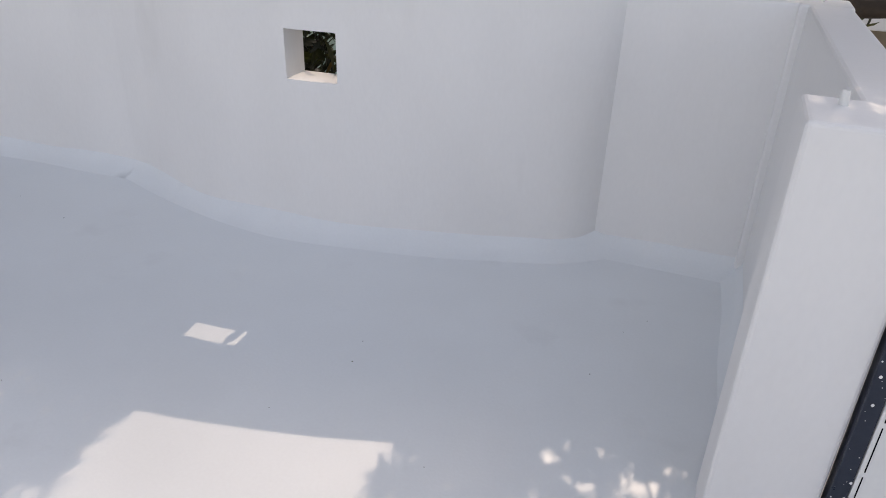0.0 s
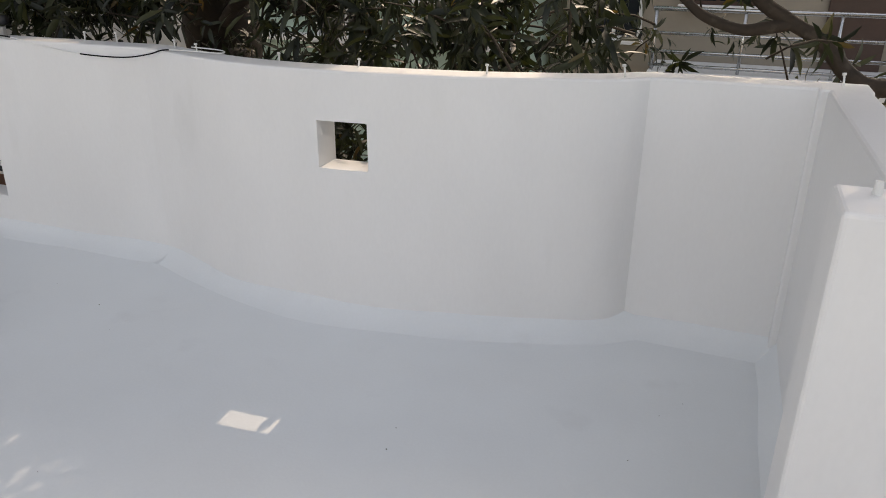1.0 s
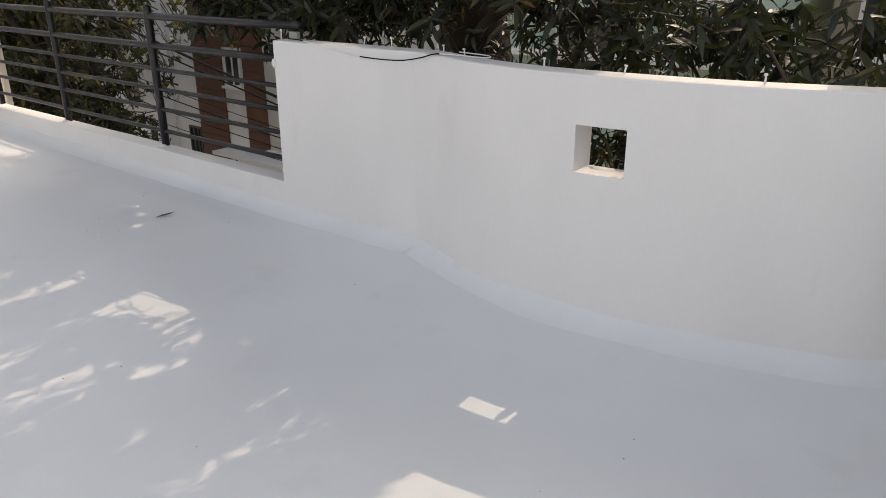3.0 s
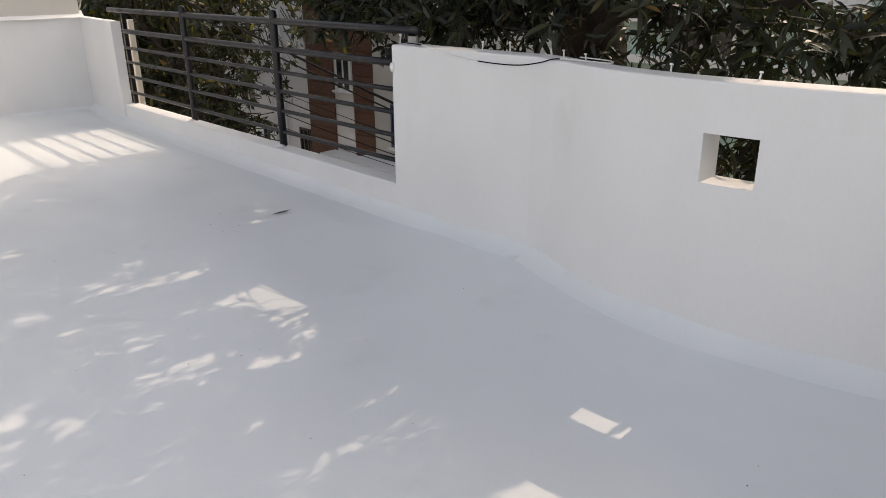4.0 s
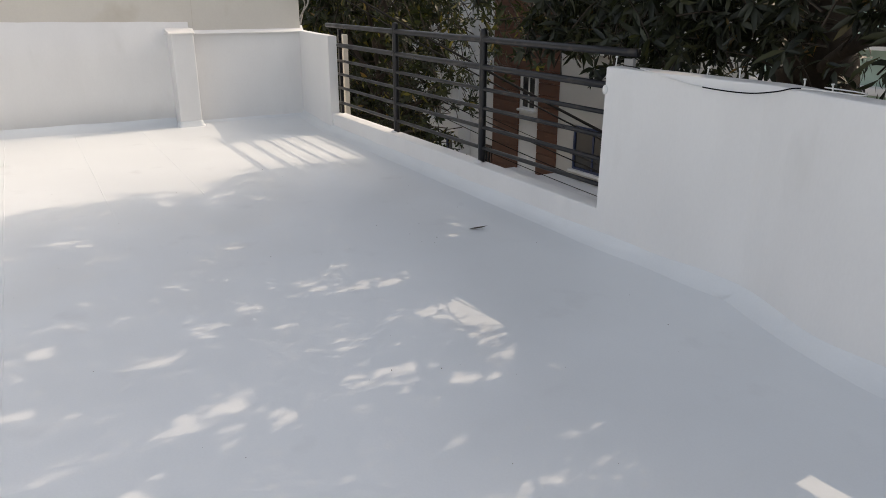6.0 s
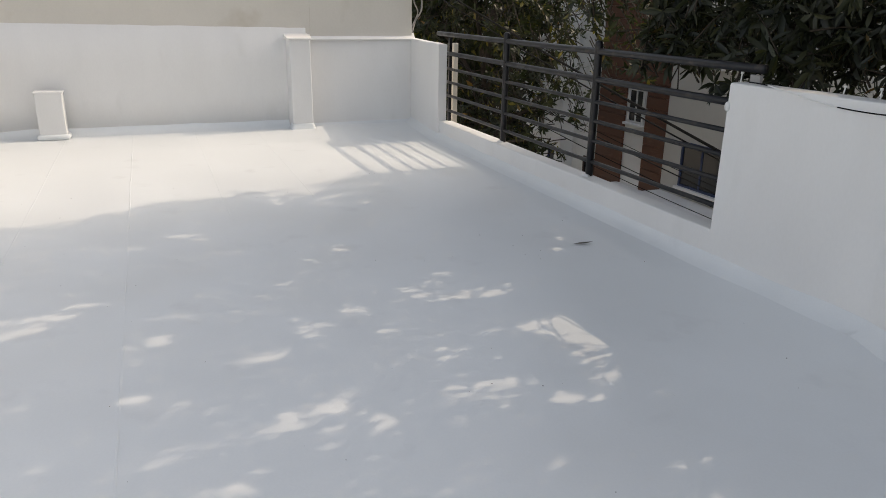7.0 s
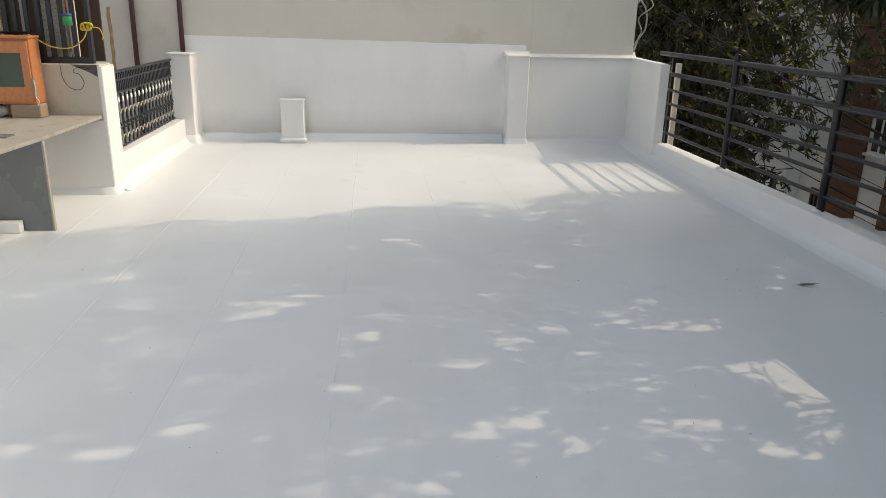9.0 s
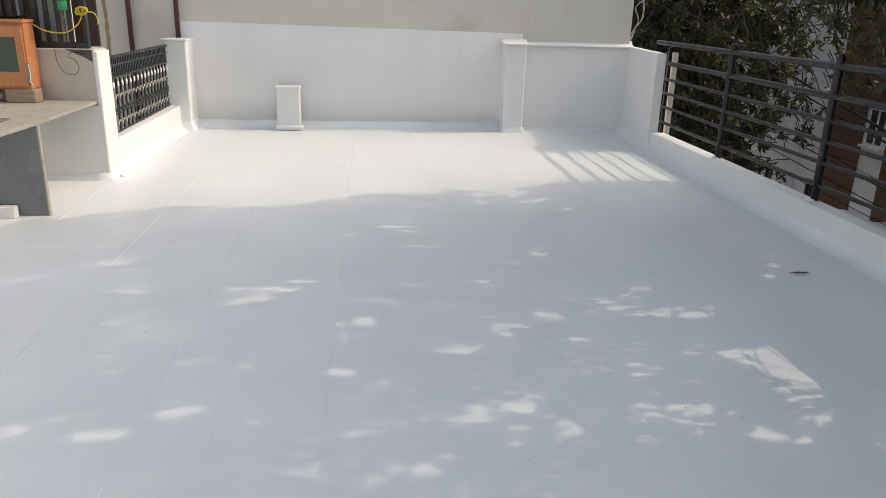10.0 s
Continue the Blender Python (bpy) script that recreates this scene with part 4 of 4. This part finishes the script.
FAR_GAPS = ((-4.66, 2.40, 0.023, 0.056), (-4.47, 2.36, 0.032, 0.069), (-4.28, 2.17, 0.030, 0.055), (-4.18, 2.16, 0.029, 0.043), (-4.06, 2.20, 0.027, 0.056), (-4.01, 2.38, 0.027, 0.042),
            (-4.11, 1.99, 0.027, 0.057), (-3.98, -0.98, 0.048, 0.140), (-4.16, -1.01, 0.026, 0.184), (-4.25, -0.72, 0.037, 0.118), (-4.14, -0.82, 0.026, 0.095), (-3.68, -0.36, 0.072, 0.064),
            (-3.46, -0.45, 0.019, 0.061), (-3.12, -0.45, 0.047, 0.060), (-2.81, -1.11, 0.034, 0.061), (-2.66, -1.35, 0.046, 0.128), (-2.71, -1.67, 0.043, 0.053), (-5.39, -0.17, 0.044, 0.125),
            (-5.26, -0.04, 0.028, 0.057), (-4.60, -1.92, 0.042, 0.094), (-2.37, -0.14, 0.042, 0.067), (-2.66, 0.45, 0.025, 0.054), (-2.58, 0.45, 0.023, 0.040), (-2.65, 0.24, 0.028, 0.036))


JITTER = [0.0]      # each shoot stands a little further in or out at the crown's edge


EDGE_Y = (-2.92, -2.43, -1.9, -1.18, -0.58, 0.2, 0.94, 1.28, 1.55, 2.06, 2.8)
EDGE_X = (-5.39, -5.75, -5.95, -5.85, -6.25, -6.45, -6.36, -6.73, -6.87, -6.80, -6.82)


def lit(x, y):
    """True where the floor lies in the sun between the trees."""
    edge = float(np.interp(y, EDGE_Y, EDGE_X))
    n1 = noise.noise(Vector((x * 3.1, y * 3.1, 0.7)))
    n2 = noise.noise(Vector((x * 7.5, y * 7.5, 4.2)))
    ragged = 0.4 if y > 1.4 else 1.0
    if x < edge + (0.14 * n1 + 0.20 * n2) * ragged + JITTER[0] and x > -11 and -3 < y < 2.95:
        return True
    if -1.24 - 0.1 * (y - 1.07) < x < -0.40 + 0.25 * n1 and 0.85 < y < 1.8 and n2 > -0.55:
        return True
    return -1.45 < x < -1.09 and 1.76 < y < 2.0


# each gap is a row of small openings between the leaves
spot = random.Random(21)
HOLES = []
for a, b, rx, ry in GAPS + FAR_GAPS:
    r = max(0.003, min(0.026, 0.55 * min(rx, ry) - 0.004))
    n = max(1, min(4, round(max(rx, ry) / (r + 0.018))))
    for k in range(n):
        u = (k + 0.5) / n * 2 - 1
        du, dv = (0.3 * spot.gauss(0, 1), u) if ry > rx else (u, 0.3 * spot.gauss(0, 1))
        HOLES.append((a + du * rx * 0.8, b + dv * ry * 0.8, r * spot.uniform(0.75, 1.1)))
for k in range(28):
    u, v = (k % 7) / 6, (k // 7) / 3
    HOLES.append((-3.27 + 0.33 * u, 1.68 - 0.20 * v * (1 - abs(u - 0.55)), 0.016))
for k in range(60):
    b = spot.uniform(-2.6, 2.6)
    a = float(np.interp(b, EDGE_Y, EDGE_X)) + 0.03 + 0.45 * spot.random() ** 1.7
    HOLES.append((a, b, spot.uniform(0.005, 0.014)))
for k in range(9):
    HOLES.append((spot.uniform(0.18, 0.36), spot.uniform(1.45, 1.75), spot.uniform(0.008, 0.022)))


def clear_gaps(leaves, again=2):
    """Leaves out those that would cover the openings, seen along the sun's rays."""
    P = np.array([l[0][:] for l in leaves])
    T = P + np.array([l[1][:] for l in leaves]) * np.array([l[3] for l in leaves])[:, None]
    L = np.array([l[3] for l in leaves])
    T[:, 2] -= 0.12 * np.array([l[3] for l in leaves])
    A = np.stack([P[:, 0] + SUN_X * P[:, 2], P[:, 1] - SUN_Y * P[:, 2]], 1)
    B = np.stack([T[:, 0] + SUN_X * T[:, 2], T[:, 1] - SUN_Y * T[:, 2]], 1)
    D = B - A
    dd = (D * D).sum(1) + 1e-9
    bad = np.zeros(len(leaves), bool)
    for x, y, r in HOLES:
        c = np.array((x, y))
        t = np.clip(((c - A) * D).sum(1) / dd, 0, 1)
        q = A + D * t[:, None] - c
        bad |= (q * q).sum(1) < (r + np.minimum(0.018, 0.12 * L)) ** 2
    bad &= P[:, 2] > 0.3
    kept = [l for l, k in zip(leaves, bad) if not k]
    short = [(l[0], l[1], l[2], l[3] * 0.58) for l, k in zip(leaves, bad) if k]
    return kept + clear_gaps(short, again - 1) if again and short else kept


LEAF_T = np.array([(0, 0, 0), (0.32, 0.112, 0.0), (0.32, 0, -0.035), (0.32, -0.112, 0.0), (0.68, 0.10, -0.12), (0.68, 0, -0.15), (0.68, -0.10, -0.12), (1.0, 0, -0.33)])


def whorl_leaves(centre, axis, rnd, count, lmin, lmax):
    """Leaves of one shoot tip: base, direction, normal and length."""
    out = []
    a = axis.normalized()
    s = a.orthogonal().normalized()
    c = a.cross(s)
    ph = rnd.uniform(0, 6.28)
    for k in range(count):
        an = ph + k * 2.4
        tilt = rnd.uniform(-0.25, 0.75)
        d = (s * math.cos(an) + c * math.sin(an)) + a * tilt
        d.z -= rnd.uniform(0.0, 0.75)
        d.normalize()
        nrm = a - d * a.dot(d)
        if nrm.length < 0.1:
            nrm = s - d * s.dot(d)
        nrm = (nrm.normalized() + Vector((rnd.uniform(-.4, .4), rnd.uniform(-.4, .4), rnd.uniform(-.4, .4))))
        nrm = (nrm - d * nrm.dot(d)).normalized()
        out.append((centre + a * rnd.uniform(-0.13, 0.04), d, nrm, rnd.uniform(lmin, lmax) * rnd.uniform(0.7, 1.1)))
    return out


def leaf_blocked(p, d, ln):
    """True where a leaf would stand in one of the sunny gaps."""
    for f in (0.2, 0.75):
        q = p + d * (ln * f)
        fx, fy = q.x + SUN_X * q.z, q.y - SUN_Y * q.z
        if q.z > 0 and fy < 3.0 and lit(fx, fy):
            return True
        if q.z > (1.38 if -1.7 < fx < 0.0 else 1.7) and -2.3 < fx < 0.9 and 1.95 < fy < 3.4 and noise.noise(Vector((fx * 2.2, fy * 2.2, 8.0))) > -0.3:
            return True
    return False


def foliage(name, leaves, mat, parent, wide=1.0):
    """Joins many leaves into one mesh."""
    n = len(leaves)
    P = np.array([l[0][:] for l in leaves])
    D = np.array([l[1][:] for l in leaves])
    Z = np.array([l[2][:] for l in leaves])
    Ln = np.array([l[3] for l in leaves])
    Y = np.cross(Z, D) * wide
    V = P[:, None, :] + Ln[:, None, None] * (LEAF_T[None, :, 0:1] * D[:, None, :] + LEAF_T[None, :, 1:2] * Y[:, None, :] + LEAF_T[None, :, 2:3] * Z[:, None, :])
    V = V.reshape(-1, 3)
    me = bpy.data.meshes.new(name)
    loops, starts = [], []
    base = [i for f in LEAF_FACES for i in f]
    sizes = [len(f) for f in LEAF_FACES]
    B = np.array(base)
    allv = (B[None, :] + 8 * np.arange(n)[:, None]).reshape(-1)
    st = np.concatenate([[0], np.cumsum(sizes)[:-1]])
    starts = (st[None, :] + len(base) * np.arange(n)[:, None]).reshape(-1)
    me.vertices.add(len(V))
    me.vertices.foreach_set("co", V.reshape(-1))
    me.loops.add(len(allv))
    me.loops.foreach_set("vertex_index", allv.astype(np.int32))
    me.polygons.add(len(starts))
    me.polygons.foreach_set("loop_start", starts.astype(np.int32))
    me.update(calc_edges=True)
    me.validate()
    me.shade_smooth()
    me.materials.append(mat)
    ob = new(name, me)
    ob.parent = parent
    return ob


LEAF_MESH = bpy.data.meshes.new("leaf")
LEAF_MESH.from_pydata([tuple(v) for v in LEAF_T], [], LEAF_FACES)
LEAF_MESH.shade_smooth()
LEAF_MESH.materials.append(M_LEAF)


def single_leaves(leaves, parent):
    for p, d, nrm, ln in leaves:
        ob = new("leaf", LEAF_MESH)
        y = nrm.cross(d)
        ob.matrix_basis = Matrix.Translation(p) @ Matrix((d, y, nrm)).transposed().to_4x4() @ Matrix.Scale(ln, 4)
        ob.parent = parent


def twigs(name, ends, mat, parent, r=0.005):
    verts, faces = [], []
    for a, b in ends:
        v, f = tube_data([a, a.lerp(b, 0.5) + Vector((0, 0, 0.02)), b], [r * 1.5, r * 1.2, r * 0.6], 4, cap=False)
        o = len(verts)
        verts += v
        faces += [tuple(i + o for i in q) for q in f]
    return tagged(obj(name, verts, faces, mat, parent, "thin brown twigs", smooth=True), kind="stuff")


def branch(parent, pts, r0, r1, name="limb"):
    p = smooth_path(pts, 6)
    n = len(p)
    p = [q + Vector((noise.noise(q * 2.0), noise.noise(q * 2.0 + Vector((7, 0, 0))), noise.noise(q * 2.0 + Vector((0, 7, 0))))) * 0.02 for q in p]
    return tube(name, p, [r0 + (r1 - r0) * i / (n - 1) for i in range(n)], M_BARK, parent, "", 12, 0.35)


# main mango tree behind the curved parapet
rnd = random.Random(11)
mango = thing("mango_tree", (0, 0, -6.8), "large dark mango tree with a dense drooping crown", "tree")
branch(mango, [(-3.8, 5.7, -0.1), (-3.9, 5.65, 3.0), (-4.0, 5.55, 6.0), (-4.03, 5.5, 7.6), (-4.1, 5.5, 8.4), (-4.3, 5.8, 9.8)], 0.42, 0.26, "trunk")
BOUGHS = ([(-4.0, 5.45, 7.75), (-3.4, 4.9, 7.98), (-2.85, 4.45, 8.06), (-2.55, 4.4, 7.98), (-2.2, 4.4, 8.05), (-1.85, 4.45, 8.14), (-1.2, 4.7, 8.5), (0.0, 5.2, 9.6)],
         [(-4.1, 5.5, 8.2), (-4.8, 5.5, 8.7), (-5.5, 5.6, 9.6), (-6.2, 5.9, 10.8)],
         [(-4.1, 5.6, 8.8), (-4.4, 6.0, 10.0), (-4.9, 6.5, 11.6), (-5.1, 6.9, 13.0)],
         [(-4.1, 5.7, 9.2), (-3.2, 6.2, 10.4), (-2.2, 6.7, 12.0), (-1.6, 7.0, 13.2)],
         [(-4.0, 5.3, 7.4), (-3.3, 4.7, 7.6), (-2.5, 4.1, 7.55), (-1.8, 3.9, 7.75)])
for i, l in enumerate(BOUGHS):
    branch(mango, [(x + 0.1, y - 0.09, z + 0.06) for x, y, z in l], 0.085 if i else 0.06, 0.03)
LEAVES, TWIGS, SINGLE = [], [], []


def shoot(p, rnd, count, lmin, lmax, near):
    # the trunk and the low bough stay in view from the terrace
    if p.y < 5.4 and 0.75 < p.z < 1.7 and abs(p.x - 0.02 + 0.745 * (p.y - 0.04)) < 0.24 and rnd.random() < 0.75:
        return
    if p.y < 4.5 and abs(p.z - 1.49 + 0.062 * p.y) < 0.11 and -0.66 < (p.x - 0.02) / p.y < -0.38 and rnd.random() < 0.6:
        return
    ax = Vector((rnd.uniform(-1, 1), rnd.uniform(-1, 0.6), rnd.uniform(-0.2, 1.1)))
    JITTER[0] = -abs(rnd.gauss(0, 0.07)) + 0.04
    got = [l for l in whorl_leaves(p, ax, rnd, count, lmin, lmax) if not leaf_blocked(l[0], l[1], l[3])]
    for l in got:
        if near and len(SINGLE) < 290 and l[0].y < 3.85 and l[0].z > 0.9:
            SINGLE.append(l)
        else:
            LEAVES.append(l)
    if len(got) > 2 and p.z < 2.1:
        TWIGS.append((p - ax.normalized() * rnd.uniform(0.2, 0.4) - Vector((0, 0, 0.03)), p))


# crown that shades the terrace
for layer in range(4):
    for x in np.arange(-6.9, 1.6, 0.17):
        for y in np.arange(-2.9, 3.05, 0.17):
            fx, fy = x + rnd.uniform(-0.09, 0.09), y + rnd.uniform(-0.09, 0.09)
            edge = fx < -5.0
            low = min(max(3.55, fy + 1.3), fy + (3.3 if edge else 4.6) * SUN_Y)
            depth = rnd.uniform(low, low + ((0.3, 0.5, 0.8, 0.6) if edge else (0.5, 0.9, 1.8, 1.2))[layer])
            z = (depth - fy) / SUN_Y
            if (fx > -0.25 or fx < -5.5) and z < 1.8:
                depth = fy + 1.8 * SUN_Y + rnd.uniform(0, 0.5)
                z = (depth - fy) / SUN_Y
            shoot(Vector((fx - SUN_X * z, depth, z)), rnd, 12, 0.10, 0.19, True)
# upper crown, out of the sun's way to the terrace
for i in range(700):
    x, y = rnd.uniform(-6.5, 2.0), rnd.uniform(5.2, 8.0)
    shoot(Vector((x, y, rnd.uniform(2.0, 5.5))), rnd, 9, 0.18, 0.28, False)
# low shoots seen over the parapet and through the opening
for i in range(2000):
    x, y = rnd.uniform(-7.4, 2.4), 3.45 + 2.6 * rnd.random() ** 1.3
    z = rnd.uniform(-0.6, 2.2)
    if x < -3.6 and (z < 0.55 + (-3.6 - x) * 0.25 or (x < -5.5 and rnd.random() < 0.55)):
        continue
    if x > -0.4 and (rnd.random() < 0.7 or y < 4.0):
        continue
    if x + 1.16 * y < -0.2 and rnd.random() < 0.6:
        continue
    if z > 0.9 and noise.noise(Vector((x * 1.3, y * 0.6, z * 1.5))) < -0.04:
        continue
    shoot(Vector((x, y, z)), rnd, 13, 0.10, 0.19, True)
for i in range(300):
    shoot(Vector((rnd.uniform(-3.1, -0.9), rnd.uniform(3.5, 5.2), rnd.uniform(-0.7, 0.95))), rnd, 12, 0.11, 0.20, False)
LEAVES, SINGLE = clear_gaps(LEAVES), clear_gaps(SINGLE)
SINGLE.append((Vector((-1.29, 3.14, 1.15)), Vector((0.15, 0.05, -0.98)).normalized(), Vector((0, 1, 0.05)).normalized(), 0.17))
for l in (LEAVES, SINGLE):
    for i, (p, d, nrm, ln) in enumerate(l):
        l[i] = (p + Vector((0, 0, 6.8)), d, nrm, ln)
crown = foliage("crown", LEAVES, M_LEAF, mango)
tagged(crown, "dense dark green drooping mango leaves", "", "", "stuff")
twigs("twig", [(a + Vector((0, 0, 6.8)), b + Vector((0, 0, 6.8))) for a, b in TWIGS[::2]], M_TWIG, mango)
single_leaves(SINGLE, crown)

# second tree with the leaning bough
second = thing("leaning_tree", (0.1, -0.09, -6.8), "old tree with a thick leaning dark bough", "tree")
branch(second, [(3.0, 5.6, -0.1), (2.7, 5.4, 4.0), (2.0, 5.0, 7.0), (1.4, 4.6, 7.72)], 0.24, 0.065, "trunk")
branch(second, [(1.4, 4.6, 7.72), (0.98, 4.4, 7.80), (0.76, 4.4, 7.79), (0.62, 4.4, 7.85), (0.47, 4.4, 7.99), (0.32, 4.4, 8.08), (0.14, 4.4, 8.22), (-0.1, 4.45, 8.6)], 0.055, 0.03)
branch(second, [(0.34, 4.4, 8.07), (0.20, 4.38, 8.04), (0.08, 4.38, 8.03), (-0.09, 4.38, 8.08), (-0.21, 4.38, 8.17), (-0.45, 4.4, 8.4)], 0.036, 0.02)
lv = []
for i in range(150):
    p = Vector((rnd.uniform(-0.5, 3.4), rnd.uniform(4.3, 6.4), rnd.uniform(7.3, 8.9)))
    if noise.noise(p * 1.6) < 0.0:
        continue
    lv += whorl_leaves(p, Vector((rnd.uniform(-1, 1), rnd.uniform(-1, .5), rnd.uniform(0, 1))), rnd, 10, 0.09, 0.17)
tagged(foliage("crown", lv, M_LEAF, second), "sparse dark green leaves", "", "", "stuff")

# roadside trees beyond the railing
for cx, cy, rx, ry, z0, z1, n_, sd in ((-16.4, 7.2, 3.4, 1.5, -2.6, 5.0, 2350, 3), (-19.5, 8.0, 3.3, 1.6, -2.4, 5.0, 2700, 4), (-26.0, 9.3, 4.2, 1.9, -2.6, 5.0, 2300, 7)):
    r2 = random.Random(sd)
    tr = thing("street_tree", (cx, cy, -6.8), "dark leafy roadside tree with thin twigs", "tree", "street trees")
    branch(tr, [(0, 0, -0.1), (0.15, 0.1, 3.0), (-0.1, 0, 5.2), (0.2, 0.1, 8.5)], 0.2, 0.08, "trunk")
    for k in range(6):
        an = k * 1.05
        branch(tr, [(0, 0, 4.6 + 0.4 * k), (rx * 0.4 * math.cos(an), ry * 0.4 * math.sin(an), 5.4 + 0.5 * k), (rx * 0.85 * math.cos(an), ry * 0.8 * math.sin(an), 5.7 + 0.6 * k)], 0.07, 0.015)
    lv, tw = [], []
    for i in range(n_):
        x, y, z = r2.uniform(-1, 1), r2.uniform(-1, 1), r2.uniform(z0, z1)
        p = Vector((x * rx, y * ry, z + 6.8))
        if x * x + y * y > 1 or noise.noise(Vector((x * 2.2, y * 2.2 + sd, z * 0.9))) < (-0.24 if x < 0.35 or z > 1.1 else -0.02):
            continue
        ax = Vector((r2.uniform(-1, 1), r2.uniform(-1, .6), r2.uniform(-.5, 1)))
        lv += whorl_leaves(p, ax, r2, 10, 0.13 if sd == 3 else 0.2, 0.22 if sd == 3 else 0.32)
        tw.append((p - ax.normalized() * 0.5, p))
    if sd == 3:
        for i in range(420):
            t_ = r2.random()
            p = Vector((2.6 + 3.4 * t_, r2.uniform(-1.2, 0.8), 6.8 + r2.uniform(-1.2 + 1.6 * t_, 2.6)))
            if noise.noise(p * 0.8) > (0.05 if p.z < 7.9 else -0.3):
                lv += whorl_leaves(p, Vector((r2.uniform(-1, 1), r2.uniform(-1, .6), r2.uniform(-1, .3))), r2, 9, 0.11, 0.2)
                tw.append((p + Vector((-0.5, 0.1, 0.35)), p))
    tagged(foliage("crown", lv, M_LEAF2, tr, 1.4), "dark green leaves, a few coloured bright yellowish as if sunlit", "", "", "stuff")
    twigs("twig", tw, M_TWIG, tr, 0.008)
